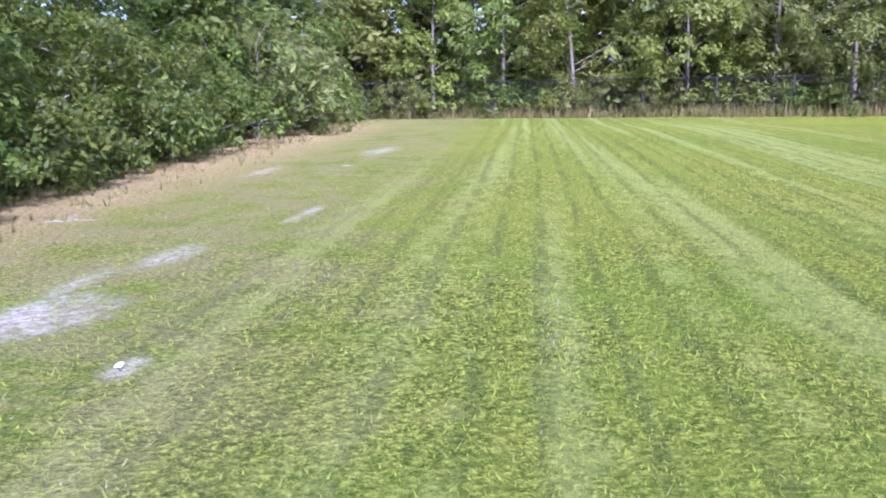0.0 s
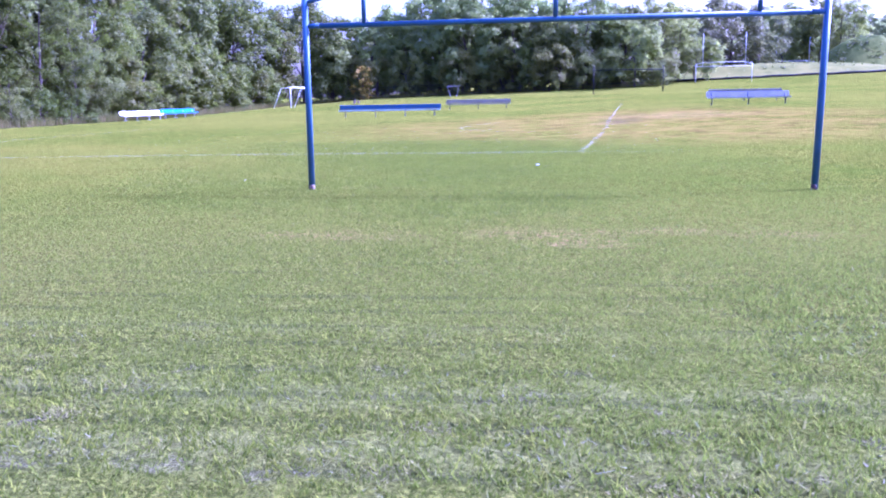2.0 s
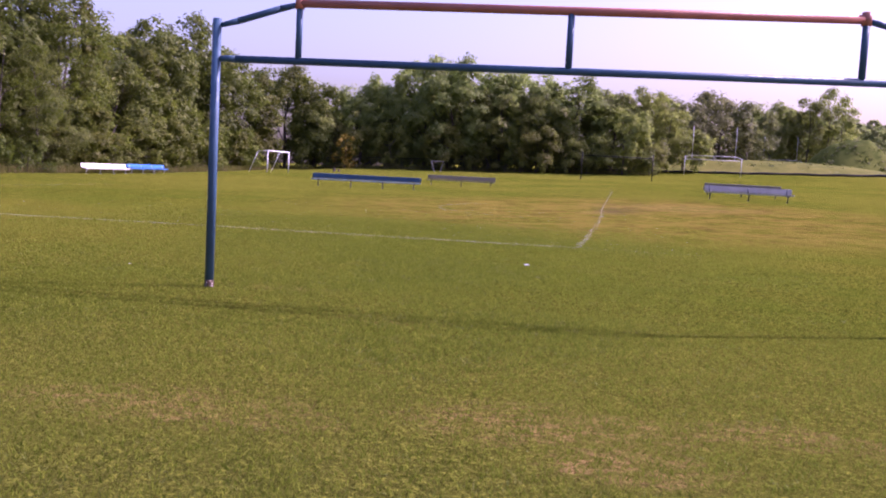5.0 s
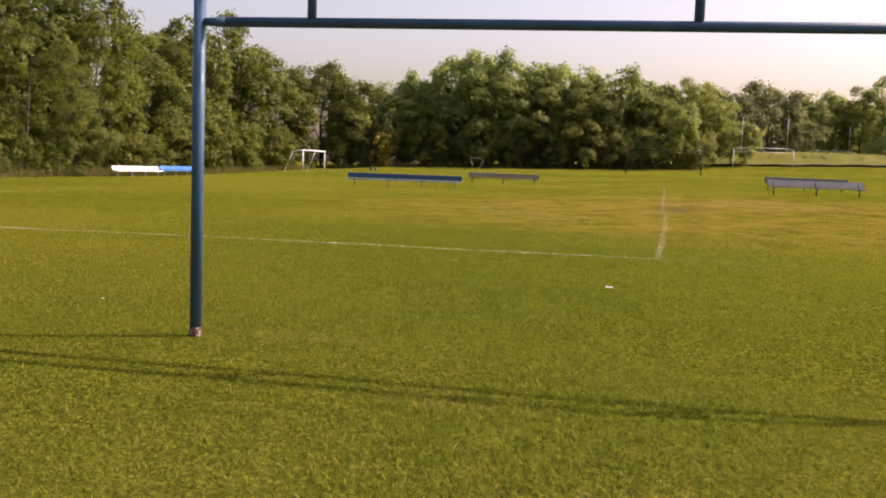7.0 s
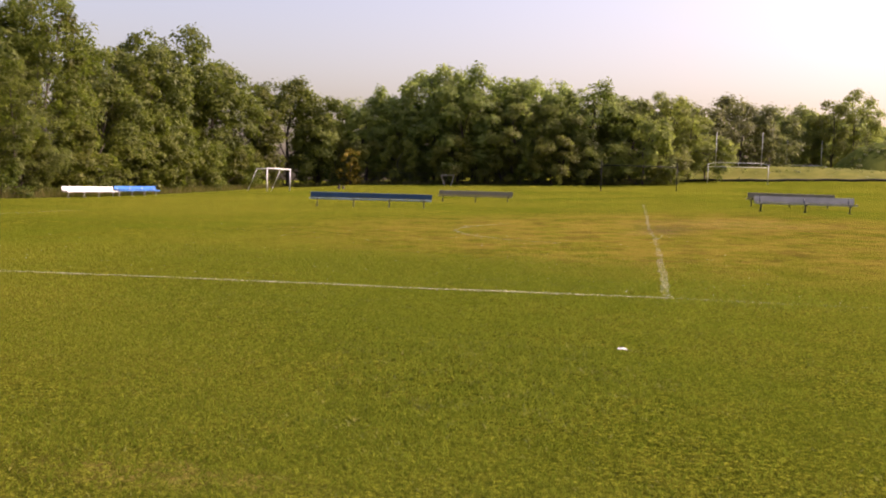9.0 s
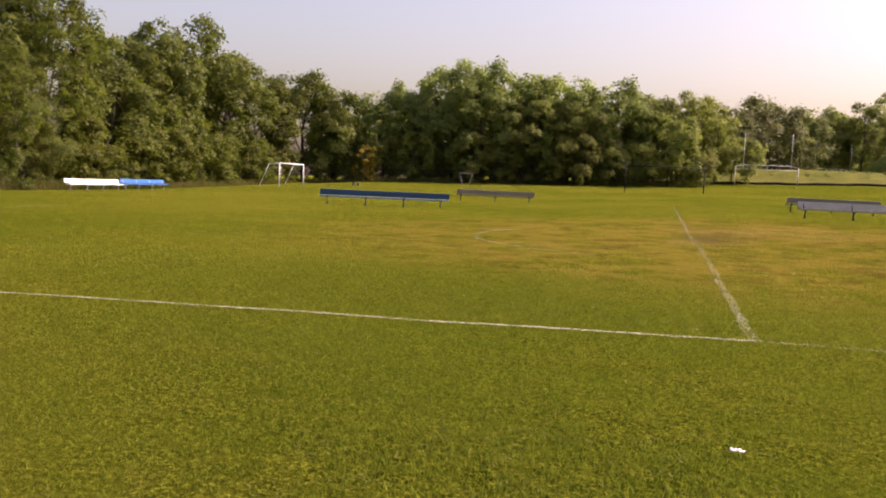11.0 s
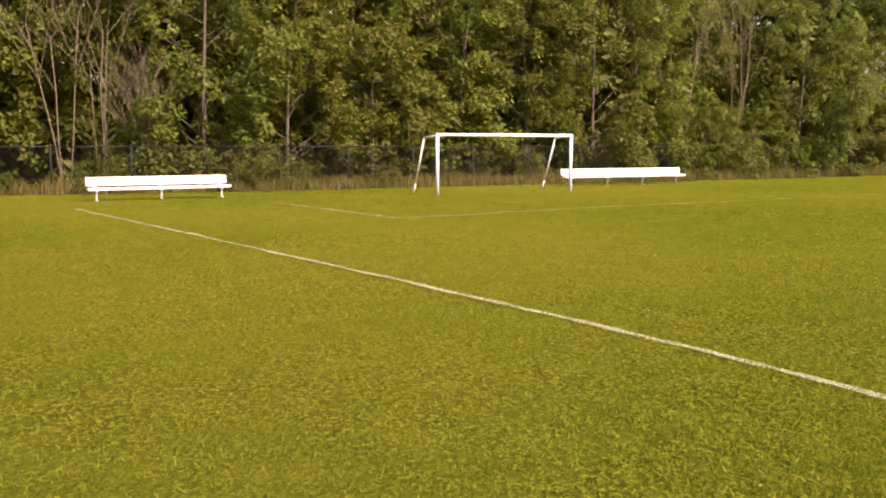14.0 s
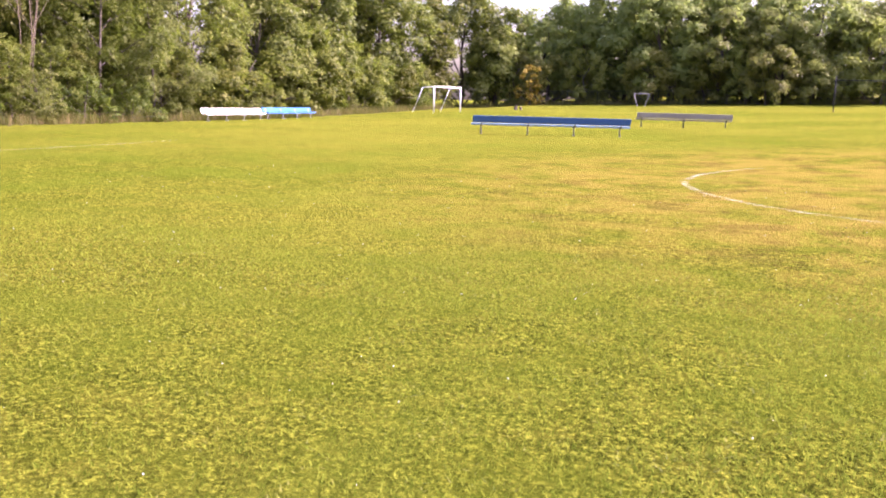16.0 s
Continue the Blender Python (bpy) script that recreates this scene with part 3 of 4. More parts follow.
def make_oak(height, width, leaf, seed, count, size, lobes=20, label="", trunk_r=0.22, name="tree", airy=0.0):
    """A full-crowned tree: rounded lobes of foliage on limbs, leafy nearly to the ground."""
    rng = np.random.default_rng(seed)
    ob = empty(name, Matrix(), label, "tree")
    bm = bmesh.new()
    top = height * 0.86
    pts = [Vector((rng.normal(0, 0.12) * i, rng.normal(0, 0.12) * i, -0.3 if i == 0 else top * i / 4)) for i in range(5)]
    for i in range(4):
        tube(bm, pts[i], pts[i + 1], trunk_r * (1 - 0.21 * i), trunk_r * (0.79 - 0.21 * i), 8, False)
    clumps = []
    for i in range(lobes):
        t = 0.1 + 0.77 * ((i + 0.6 * rng.random()) / lobes) ** 0.85
        env = width * (0.3 + 0.7 * math.sin(math.pi * (0.2 + 0.72 * t)) ** 0.8) * (1.0 if t < 0.7 else 1.0 - 0.9 * (t - 0.7))
        a = i * 2.4 + rng.normal(0, 0.35)
        s = width * (0.27 + 0.15 * rng.random())
        r = max(0.0, env - 0.75 * s) * (0.75 + 0.3 * rng.random())
        c = np.array((r * math.cos(a), r * math.sin(a), height * t))
        j = pts[min(3, int(t * 3.4))]
        tube(bm, j, Vector(c), trunk_r * 0.35 * (1.1 - t), 0.02, 5, False)
        for q in range(16):
            d = rng.normal(size=3) + (0.9 * math.cos(a), 0.9 * math.sin(a), 0.55)
            d /= np.linalg.norm(d)
            clumps.append((*(c + d * s * (1, 1, 0.85) * (0.55 + 0.38 * rng.random())), s * (0.26 + 0.26 * rng.random()) * (1 + airy), *d))
    part("trunk", bm, M["bark"], ob, smooth=True)
    v, f = leaf_cloud(rng, clumps, count, size, 0.85, 0.15)
    link("crown", mesh_np("crown", v, f), M[leaf], ob)
    return ob


KINDS = [
    # near trees, fine leaves
    make_tree(11.5, 4.0, "leaf", 11, 15000, 0.106, low=0.08, trunk_r=0.12, label="broadleaf tree with dense mid-green crown"),
    make_tree(12.0, 3.8, "leaf_yellow", 13, 15000, 0.104, low=0.06, trunk_r=0.12, label="yellow-green tree with loose layered crown"),
    make_tree(10.5, 4.0, "leaf_grey", 14, 13000, 0.1, low=0.05, trunk_r=0.12, label="grey-green tree with soft bushy crown"),
    make_tree(8.0, 3.4, "leaf_yellow", 16, 9000, 0.11, low=0.04, trunk_r=0.12, label="young yellow-green tree with low branches"),
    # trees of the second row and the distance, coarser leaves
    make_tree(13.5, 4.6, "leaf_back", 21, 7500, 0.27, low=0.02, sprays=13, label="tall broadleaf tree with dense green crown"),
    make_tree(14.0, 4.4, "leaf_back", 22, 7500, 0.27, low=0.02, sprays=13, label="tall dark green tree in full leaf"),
    make_tree(12.0, 4.4, "leaf_haze", 24, 4200, 0.36, low=0.02, sprays=12, label="grey-green tree in the distance with haze mixed into its colour"),
    # shrubs
    make_tree(3.2, 2.2, "leaf_grey", 17, 2300, 0.1, low=0.02, trunk_r=0.06, name="shrub", category="shrub", label="grey-green shrub at the wood's edge"),
    make_tree(2.6, 2.0, "leaf_hedge", 18, 2500, 0.1, low=0.02, trunk_r=0.05, name="shrub", category="shrub", label="leafy green shrub at the wood's edge"),
    # the hedge by the verge, and the last trees behind
    make_tree(9.5, 4.0, "leaf_hedge", 33, 10000, 0.13, low=0.02, sprays=11, label="dark green hedgerow tree with overhanging branches"),
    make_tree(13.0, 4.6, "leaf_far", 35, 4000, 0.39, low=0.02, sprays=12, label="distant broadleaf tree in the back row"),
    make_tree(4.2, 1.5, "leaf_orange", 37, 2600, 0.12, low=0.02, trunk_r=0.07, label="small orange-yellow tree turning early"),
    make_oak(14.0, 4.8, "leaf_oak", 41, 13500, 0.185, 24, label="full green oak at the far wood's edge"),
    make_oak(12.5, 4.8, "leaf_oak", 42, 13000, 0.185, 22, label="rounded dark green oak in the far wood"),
    make_tree(7.5, 3.4, "leaf_haze", 44, 1500, 0.42, low=0.0, sprays=9, trunk_r=0.1, label="grey-green tree on the horizon with haze mixed into its colour"),
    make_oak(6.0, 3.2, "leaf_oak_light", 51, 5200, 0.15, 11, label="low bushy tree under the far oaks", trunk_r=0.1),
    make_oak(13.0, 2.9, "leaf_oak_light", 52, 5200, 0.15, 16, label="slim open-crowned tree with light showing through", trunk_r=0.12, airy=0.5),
    make_oak(13.0, 4.4, "leaf_dull", 53, 5600, 0.2, 16, label="dull brown-green tree past the slope", airy=0.4),
    make_tree(9.5, 4.0, "leaf_hedge", 34, 26000, 0.066, low=0.02, sprays=13, label="dark green hedgerow tree overhanging the verge"),
    make_tree(2.6, 2.0, "leaf_hedge", 19, 7500, 0.055, low=0.02, trunk_r=0.05, name="shrub", category="shrub", label="leafy shrub spilling over the dirt verge"),
    make_oak(14.0, 4.6, "leaf_wood", 61, 13500, 0.16, 26, label="tall dark green tree in the western wood"),
    make_oak(12.0, 4.6, "leaf_wood", 62, 13500, 0.16, 24, label="broad olive-green tree in the western wood"),
    make_oak(6.0, 3.2, "leaf_yellow", 63, 5500, 0.14, 11, label="low bushy tree before the western wood", trunk_r=0.1),
]
used = set()
R = random.Random(5)


def plant(kind, x, y, scale=1.0, tall=1.0):
    ob = KINDS[kind]
    m = pose(x, y, ground_z(x, y) - 0.05, rz=R.uniform(0, 360))
    if kind in used:
        o = copy_thing(ob, m)
    else:
        used.add(kind)
        o = ob
        o.matrix_world = m
    o.scale = (scale, scale, scale * tall * R.uniform(0.93, 1.08))
    return tagged(o, group="shrubs along the edge" if kind in (7, 8, 19) else "trees round the field")


def extent(kind):
    """Height and half width of a kind of tree, from its crown."""
    crown = [c for c in KINDS[kind].children if c.name.startswith("crown")][0]
    co = np.empty(len(crown.data.vertices) * 3, np.float32)
    crown.data.vertices.foreach_get("co", co)
    co = co.reshape(-1, 3)
    return float(np.percentile(co[:, 2], 99.6)), float(np.percentile(np.hypot(co[:, 0], co[:, 1]), 96))


EXTENT = {k: extent(k) for k in (1, 12, 13, 15, 16, 17, 20, 21, 22)}


def raise_tree(kind, x, y, top, half):
    """A tree whose crown reaches the height top above the field's datum and is half wide on each side."""
    o = plant(kind, x, y)
    h, w = EXTENT[kind]
    o.scale = (1.28 * half / w, 1.28 * half / w * R.uniform(0.92, 1.08), (top + 0.5 - ground_z(x, y)) / h)
    return o


# western wood behind the fence
y = -30.0
while y < 57:
    e = -41.5 + min(1.0, max(0.0, (y + 12) / 22)) * 4.0
    if not (5.0 < y < 12.5 or 36.5 < y < 45):
        plant(R.choice((0, 1, 2, 0, 3, 1)), e - 1.8 + R.uniform(-0.8, 0.8), y + R.uniform(-0.8, 0.8), R.uniform(0.85, 1.1))
    if 36.5 < y < 45:
        plant(3, e - 1.2, y, 0.55)
        plant(3, e - 2.0, y + 2, 0.5)
    fine = -4 < y < 22 or 34 < y < 48
    plant(R.choice((0, 2, 1)) if fine else R.choice((4, 5)), e - 6.5 + R.uniform(-1, 1), y + 2 + R.uniform(-1.5, 1.5), R.uniform(0.9, 1.1), 1.25 if fine else 1.0 if y > 50 else 1.08)
    if -2 < y < 20:
        plant(R.choice((4, 5)), e - 9.2, y + R.uniform(-1, 1), R.uniform(0.95, 1.1))
    if y > -12:
        plant(4 if -4 < y < 22 else 10, e - 11.5 + R.uniform(-1, 1), y + R.uniform(-1.5, 1.5), R.uniform(1.0, 1.15), 1.1)
    for _ in range(1 if y > 30 else 2):
        plant(R.choice((7, 7, 8)), e + (-0.6 if 48 < y < 70 or 24 < y < 36 else 1.2 if y > 30 else R.choice((-1.0, 0.6, 1.0))) + R.uniform(-0.4, 0.4), y + R.uniform(-1.5, 1.5), R.uniform(0.6, 1.0) if y > 30 else R.uniform(0.35, 0.6))
    y += 3.9
for y in range(58, 102, 4):
    plant(R.choice((7, 8, 7)), -38.2 + R.uniform(-0.5, 0.5), y + R.uniform(-1.2, 1.2), R.uniform(0.6, 1.0))
    if y % 8:
        raise_tree(22, -38.8 + R.uniform(-0.4, 0.4), y + R.uniform(-1, 1), R.uniform(4.0, 6.5), R.uniform(2.2, 2.9))
for kind, x, y, top, half in ((1, -40.8, 58.5, 15.6, 4.6), (20, -42.5, 61.2, 14.4, 3.1), (21, -41.2, 68.6, 9.2, 3.4), (22, -39.4, 71.5, 7.0, 3.0), (20, -42.6, 73.4, 12.0, 3.3),
                              (21, -41.4, 78.0, 12.9, 3.7), (20, -42.6, 83.4, 16.1, 4.5), (21, -40.8, 90.0, 13.6, 4.3), (20, -41.0, 97.5, 12.6, 4.4), (21, -46.5, 79, 13.5, 4.0), (20, -46, 91, 13.2, 4.2)):
    raise_tree(kind, x, y, top, half)
# southern hedge beside the verge
x = -5.0
while x > -40:
    near = x > -19
    plant(18 if near else 9, x, -25.4 + (x + 5) * 0.1 + R.uniform(-0.5, 0.5), R.uniform(0.9, 1.1))
    plant(19 if near else R.choice((8, 7, 8)), x + 1.5, -22.7 + (x + 5) * 0.1 + R.uniform(-0.3, 0.4), R.uniform(0.85, 1.2))
    if near:
        plant(19, x - 0.4, -22.9 + (x + 5) * 0.1, R.uniform(0.8, 1.1))
    x -= 3.4
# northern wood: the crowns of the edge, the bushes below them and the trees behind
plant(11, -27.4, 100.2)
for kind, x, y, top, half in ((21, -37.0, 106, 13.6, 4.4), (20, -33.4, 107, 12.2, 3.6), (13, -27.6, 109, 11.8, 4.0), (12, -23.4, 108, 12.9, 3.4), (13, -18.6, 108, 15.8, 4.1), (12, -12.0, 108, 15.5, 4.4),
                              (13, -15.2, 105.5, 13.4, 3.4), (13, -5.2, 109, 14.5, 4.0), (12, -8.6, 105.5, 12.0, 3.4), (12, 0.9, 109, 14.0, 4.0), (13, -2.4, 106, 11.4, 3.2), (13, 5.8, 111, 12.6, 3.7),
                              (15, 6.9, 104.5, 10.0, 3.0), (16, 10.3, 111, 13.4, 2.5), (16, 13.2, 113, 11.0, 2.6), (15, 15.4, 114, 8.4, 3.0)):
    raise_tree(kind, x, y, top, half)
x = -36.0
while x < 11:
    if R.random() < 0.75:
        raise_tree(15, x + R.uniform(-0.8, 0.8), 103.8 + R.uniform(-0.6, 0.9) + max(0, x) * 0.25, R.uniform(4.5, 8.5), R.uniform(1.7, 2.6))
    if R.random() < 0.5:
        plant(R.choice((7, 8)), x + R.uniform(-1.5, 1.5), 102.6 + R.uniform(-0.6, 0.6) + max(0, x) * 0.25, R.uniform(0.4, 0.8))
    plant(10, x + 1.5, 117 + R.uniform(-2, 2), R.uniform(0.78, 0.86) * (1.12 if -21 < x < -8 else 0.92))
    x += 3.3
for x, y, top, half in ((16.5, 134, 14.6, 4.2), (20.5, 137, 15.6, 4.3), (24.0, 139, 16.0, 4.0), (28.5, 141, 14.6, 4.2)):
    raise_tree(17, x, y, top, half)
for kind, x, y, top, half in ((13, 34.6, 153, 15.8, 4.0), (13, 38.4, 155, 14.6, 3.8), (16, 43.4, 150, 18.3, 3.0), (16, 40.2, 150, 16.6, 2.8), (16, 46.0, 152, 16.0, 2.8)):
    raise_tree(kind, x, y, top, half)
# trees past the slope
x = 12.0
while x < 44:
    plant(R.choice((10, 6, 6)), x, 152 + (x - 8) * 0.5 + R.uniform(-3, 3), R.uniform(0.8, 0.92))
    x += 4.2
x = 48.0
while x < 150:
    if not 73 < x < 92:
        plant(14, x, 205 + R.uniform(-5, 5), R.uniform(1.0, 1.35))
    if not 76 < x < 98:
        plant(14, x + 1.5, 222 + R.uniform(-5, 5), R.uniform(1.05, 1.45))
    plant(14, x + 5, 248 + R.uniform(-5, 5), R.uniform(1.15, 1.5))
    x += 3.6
for x, y in ((52, 150), (57, 156), (62, 150), (83, 178), (88, 182), (56, 127), (61, 128.5), (64.5, 130), (66, 136), (87.0, 224), (95.5, 224), (92.6, 223)):
    plant(7, x, y, R.uniform(0.9, 1.3))


def bare_tree(m, height, stems, spread, seed, label):
    """A leafless tree: several tapering stems that fork upward."""
    rng = random.Random(seed)
    ob = empty("bare_tree", m, label, "tree", "dead trees by the fence")

    def grow(bm, p, d, length, r, depth):
        n = 3
        for i in range(n):
            q = p + d * (length / n)
            tube(bm, p, q, r * (1 - 0.25 * i / n), r * (1 - 0.25 * (i + 1) / n), 6, False)
            p, d = q, (d + Vector((rng.gauss(0, 0.06), rng.gauss(0, 0.06), 0.04))).normalized()
            if depth and i:
                for _ in range(2 if depth > 1 else 3):
                    t = (d + Vector((rng.gauss(0, 0.42), rng.gauss(0, 0.42), 0.1))).normalized()
                    grow(bm, p, t, length * rng.uniform(0.45, 0.65), r * 0.45, depth - 1)

    for i in range(stems):
        a = rng.uniform(0, 6.28)
        d = Vector((spread * math.cos(a) * rng.uniform(0.3, 1), spread * math.sin(a) * rng.uniform(0.3, 1), 1)).normalized()
        bm = bmesh.new()
        grow(bm, Vector((0.12 * math.cos(a), 0.12 * math.sin(a), -0.1)), d, height * rng.uniform(0.7, 1.0) * 0.75, 0.028, 2)
        part("stem", bm, M["bark_pale"], ob, smooth=True)
    return ob


bare_tree(at(-40.6, 7.6), 10.5, 3, 0.16, 3, "tall bare dead tree with pale forked stems")
bare_tree(at(-40.2, 8.8), 9.0, 3, 0.1, 8, "thin bare dead tree behind the fence")
bare_tree(at(-39.4, 10.4), 4.6, 9, 0.3, 4, "bare multi-stemmed dead tree spreading like a fan")
bare_tree(at(-39.3, 39.0), 12.5, 4, 0.16, 5, "tall bare grey tree among leafy ones")
bare_tree(at(-39.3, 43.0), 12.0, 4, 0.18, 6, "bare pale-stemmed tree above the brush")


# ---------------------------------------------------------------- fence and weeds
def linked_wire():
    k = Nodes("chain_link_mesh")
    sep = k.n("SeparateXYZ", Vector=k.obj())
    lines = []
    for sign in (1.0, -1.0):
        u = k.math("ADD", k.math("ADD", sep.outputs[0], sep.outputs[1]), k.math("MULTIPLY", sep.outputs[2], sign))
        lines.append(k.math("GREATER_THAN", k.math("SINE", k.math("MULTIPLY", u, 88.0)), 0.982))
    wire = k.math("MAXIMUM", lines[0], lines[1])
    k.base((0.014, 0.014, 0.013), 0.85, spec=0.05)
    m = k.n("MixShader")
    k.put(m.inputs[0], wire)
    k.put(m.inputs[1], k.n("BsdfTransparent").outputs[0])
    k.put(m.inputs[2], k.bsdf.outputs[0])
    k.put(k.t.nodes["Material Output"].inputs[0], m.outputs[0])
    return k.mat


WIRE = linked_wire()


def fence(run, height, label):
    ob = empty("fence", Matrix(), label, "fence")
    post = None
    for a, b in zip(run, run[1:]):
        n = max(1, round(math.dist(a, b) / 3.0))
        for i in range(n):
            x0, y0 = (a[j] + (b[j] - a[j]) * i / n for j in (0, 1))
            x1, y1 = (a[j] + (b[j] - a[j]) * (i + 1) / n for j in (0, 1))
            z0, z1 = ground_z(x0, y0), ground_z(x1, y1)
            if post is None:
                bm = tube(bmesh.new(), (0, 0, -0.2), (0, 0, height + 0.04), 0.032, sides=10)
                bmesh.ops.create_uvsphere(bm, u_segments=10, v_segments=6, radius=0.04, matrix=Matrix.Translation((0, 0, height + 0.04)))
                post = part("post", bm, M["black"], ob, smooth=True)
                p = post
            else:
                p = link("post", post.data, None, ob)
            p.location = (x0, y0, z0)
            part("top_rail", tube(bmesh.new(), (x0, y0, z0 + height), (x1, y1, z1 + height), 0.022, sides=8), M["black"], ob, smooth=True)
            bm = bmesh.new()
            bm.faces.new([bm.verts.new(v) for v in ((x0, y0, z0 + 0.03), (x1, y1, z1 + 0.03), (x1, y1, z1 + height), (x0, y0, z0 + height))])
            part("mesh_panel", bm, WIRE, ob, "black vinyl chain-link mesh")
    return ob


fence([(-42.0, -27), (-40.6, -12), (-38.0, 4), (-36.6, 15), (-36.6, 36)], 1.7, "black chain-link fence along the western wood")
fence([(-30, 101.5), (-8, 103.5), (6, 106)], 1.4, "black chain-link fence before the northern wood")


def tufts(name, points, lo, hi, width, material, label, seed, spread=0.35, blades=1):
    """Upright grass blades, each one bent triangle pair, at rows of x, y."""
    rng = np.random.default_rng(seed)
    p = np.repeat(np.asarray(points, float), blades, 0)
    n = len(p)
    p = p + rng.normal(0, 0.02, p.shape)
    z = np.array([ground_z(a, b) for a, b in p])
    a = rng.random(n) * 2 * math.pi
    h = lo + (hi - lo) * rng.random(n) ** 1.4
    side = np.stack([np.cos(a), np.sin(a), np.zeros(n)], 1) * (width * (0.6 + 0.8 * rng.random(n)))[:, None]
    tip = np.concatenate([rng.normal(0, spread, (n, 2)) * h[:, None], h[:, None]], 1)
    root = np.concatenate([p, z[:, None] - 0.01], 1)
    v = np.stack([root - side, root + side, root + tip], 1).reshape(-1, 3)
    me = mesh_np(name, v, np.arange(3 * n).reshape(-1, 3))
    return tagged(link(name, me, material), label, "grass", kind="stuff")


rng = np.random.default_rng(9)
strip = [(np.interp(v, (-12, 4, 15, 36), (-40.4, -38.1, -36.5, -36.3)) + rng.normal(0, 0.5), v) for v in rng.uniform(3, 36, 1500)]
tufts("tall_weeds", strip, 0.2, 0.7, 0.02, M["weed_dry"], "tan dry weeds before the fence", 12, 0.4, 3)
strip = []
for _ in range(6500):
    yy = rng.uniform(-27, 99)
    e = np.interp(yy, (-27, -12, 4, 15, 36, 99), (-41.6, -40.2, -37.6, -36.2, -36.0, -36.5))
    strip.append((e + abs(rng.normal(0, 0.7)) - 0.4, yy))
tufts("tall_weeds", strip, 0.15, 0.75, 0.02, M["weed"], "tall dry weeds along the fence", 2, 0.25, 3)
strip = [(rng.uniform(-35, 10), 0) for _ in range(2500)]
strip = [(a, 100.8 + max(0, a + 30) * 0.12 + abs(rng.normal(0, 0.8))) for a, _ in strip]
tufts("tall_weeds", strip, 0.2, 0.7, 0.035, M["weed"], "tall dry grass at the northern wood", 3, 0.25, 2)
strip = [(a, -21.2 + (a + 5) * 0.1 + rng.normal(0, 0.5)) for a in rng.uniform(-40, -3, 450)]
tufts("tall_weeds", strip, 0.05, 0.16, 0.014, M["weed"], "straggling weeds under the hedge", 4, 0.35, 3)


def turf(name, count, box, line, reach, lo, hi, width, material, label, seed, rows=False, lay=1.1, clump=0.0):
    """Blades strewn over a box of the plan, denser near a line across it."""
    g = np.random.default_rng(seed)
    q = np.stack([g.uniform(box[0], box[2], count * 4), g.uniform(box[1], box[3], count * 4)], 1)
    a, b = np.array(line[:2]), np.array(line[2:])
    t = np.clip(((q - a) @ (b - a)) / ((b - a) @ (b - a)), 0, 1)
    d = np.linalg.norm(q - a - t[:, None] * (b - a), axis=1)
    keep = g.random(len(q)) < np.exp(-((d / reach) ** 2))
    if rows:
        keep &= np.sin((q[:, 1] - 0.045 * q[:, 0]) * 7.3 + g.normal(0, 0.9, len(q))) > 0.3
        keep &= np.array([noise.noise((a * 1.6, b * 2.2, 5.0)) for a, b in q]) > 0.0
    if clump:
        keep &= np.array([noise.noise((a * clump, b * clump, 2.0)) + 0.4 * noise.noise((a * clump * 3, b * clump * 3, 8.0)) for a, b in q]) > 0.08
    q = q[keep][:count]
    return tufts(name, q, lo, hi, width, material, label, seed + 50, lay)


turf("grass", 330000, (-12, -16, 8, 15), (0.3, -10, -3.2, 11), 4.6, 0.016, 0.042, 0.0045, M["blade"], "short mown grass blades", 31, False, 0.55)
turf("grass", 240000, (-11, -16, 7, 14), (0.3, -9, -3.2, 11), 4.2, 0.022, 0.05, 0.0045, M["blade"], "thicker tufts of mown grass", 37, False, 0.6, 6.0)
turf("grass", 60000, (-24, -24, 16, 26), (-1, -12, -5, 14), 9.0, 0.018, 0.038, 0.007, M["blade"], "mown grass further out", 32, False, 0.8)
M["broad"] = leafy("clover_leaves", (0.08, 0.11, 0.014), (0.22, 0.235, 0.035), 0.6, 0.3, 0.1)
turf("clover", 80000, (-13, -15, 6, 16), (0.4, -11, -3.5, 12), 4.5, 0.012, 0.03, 0.008, M["broad"], "small clover and weed leaves among the grass", 35, False, 1.3, 3.0)
turf("grass_tufts", 40000, (-20, -18, 12, -5), (0, -13, 0, -7), 8.0, 0.015, 0.05, 0.005, M["dry_blade"], "uneven tufts in the rougher cut", 34, False, 0.8, 5.0)
turf("grass_clippings", 40000, (-22, -18, 9, -7.5), (0, -14, -1, -9), 8.0, 0.008, 0.022, 0.005, M["clipping"], "dry pale clippings left in rows by the mower", 33, True, 1.6)

M["mulch"] = leafy("mulched_clippings", (0.12, 0.11, 0.032), (0.21, 0.193, 0.065), 1.0, 0.15, 0.0)
heaps = np.random.default_rng(71)
spots = []
for _ in range(45):
    cx, cy, r = heaps.uniform(-6, 5), heaps.uniform(-13.2, -8.2), heaps.uniform(0.05, 0.16)
    spots += [(cx + heaps.normal(0, r), cy + heaps.normal(0, r * 0.6)) for _ in range(int(4200 * r))]
tufts("grass_clippings", spots, 0.006, 0.018, 0.004, M["mulch"], "matted clumps of dry clippings", 72, 1.4)

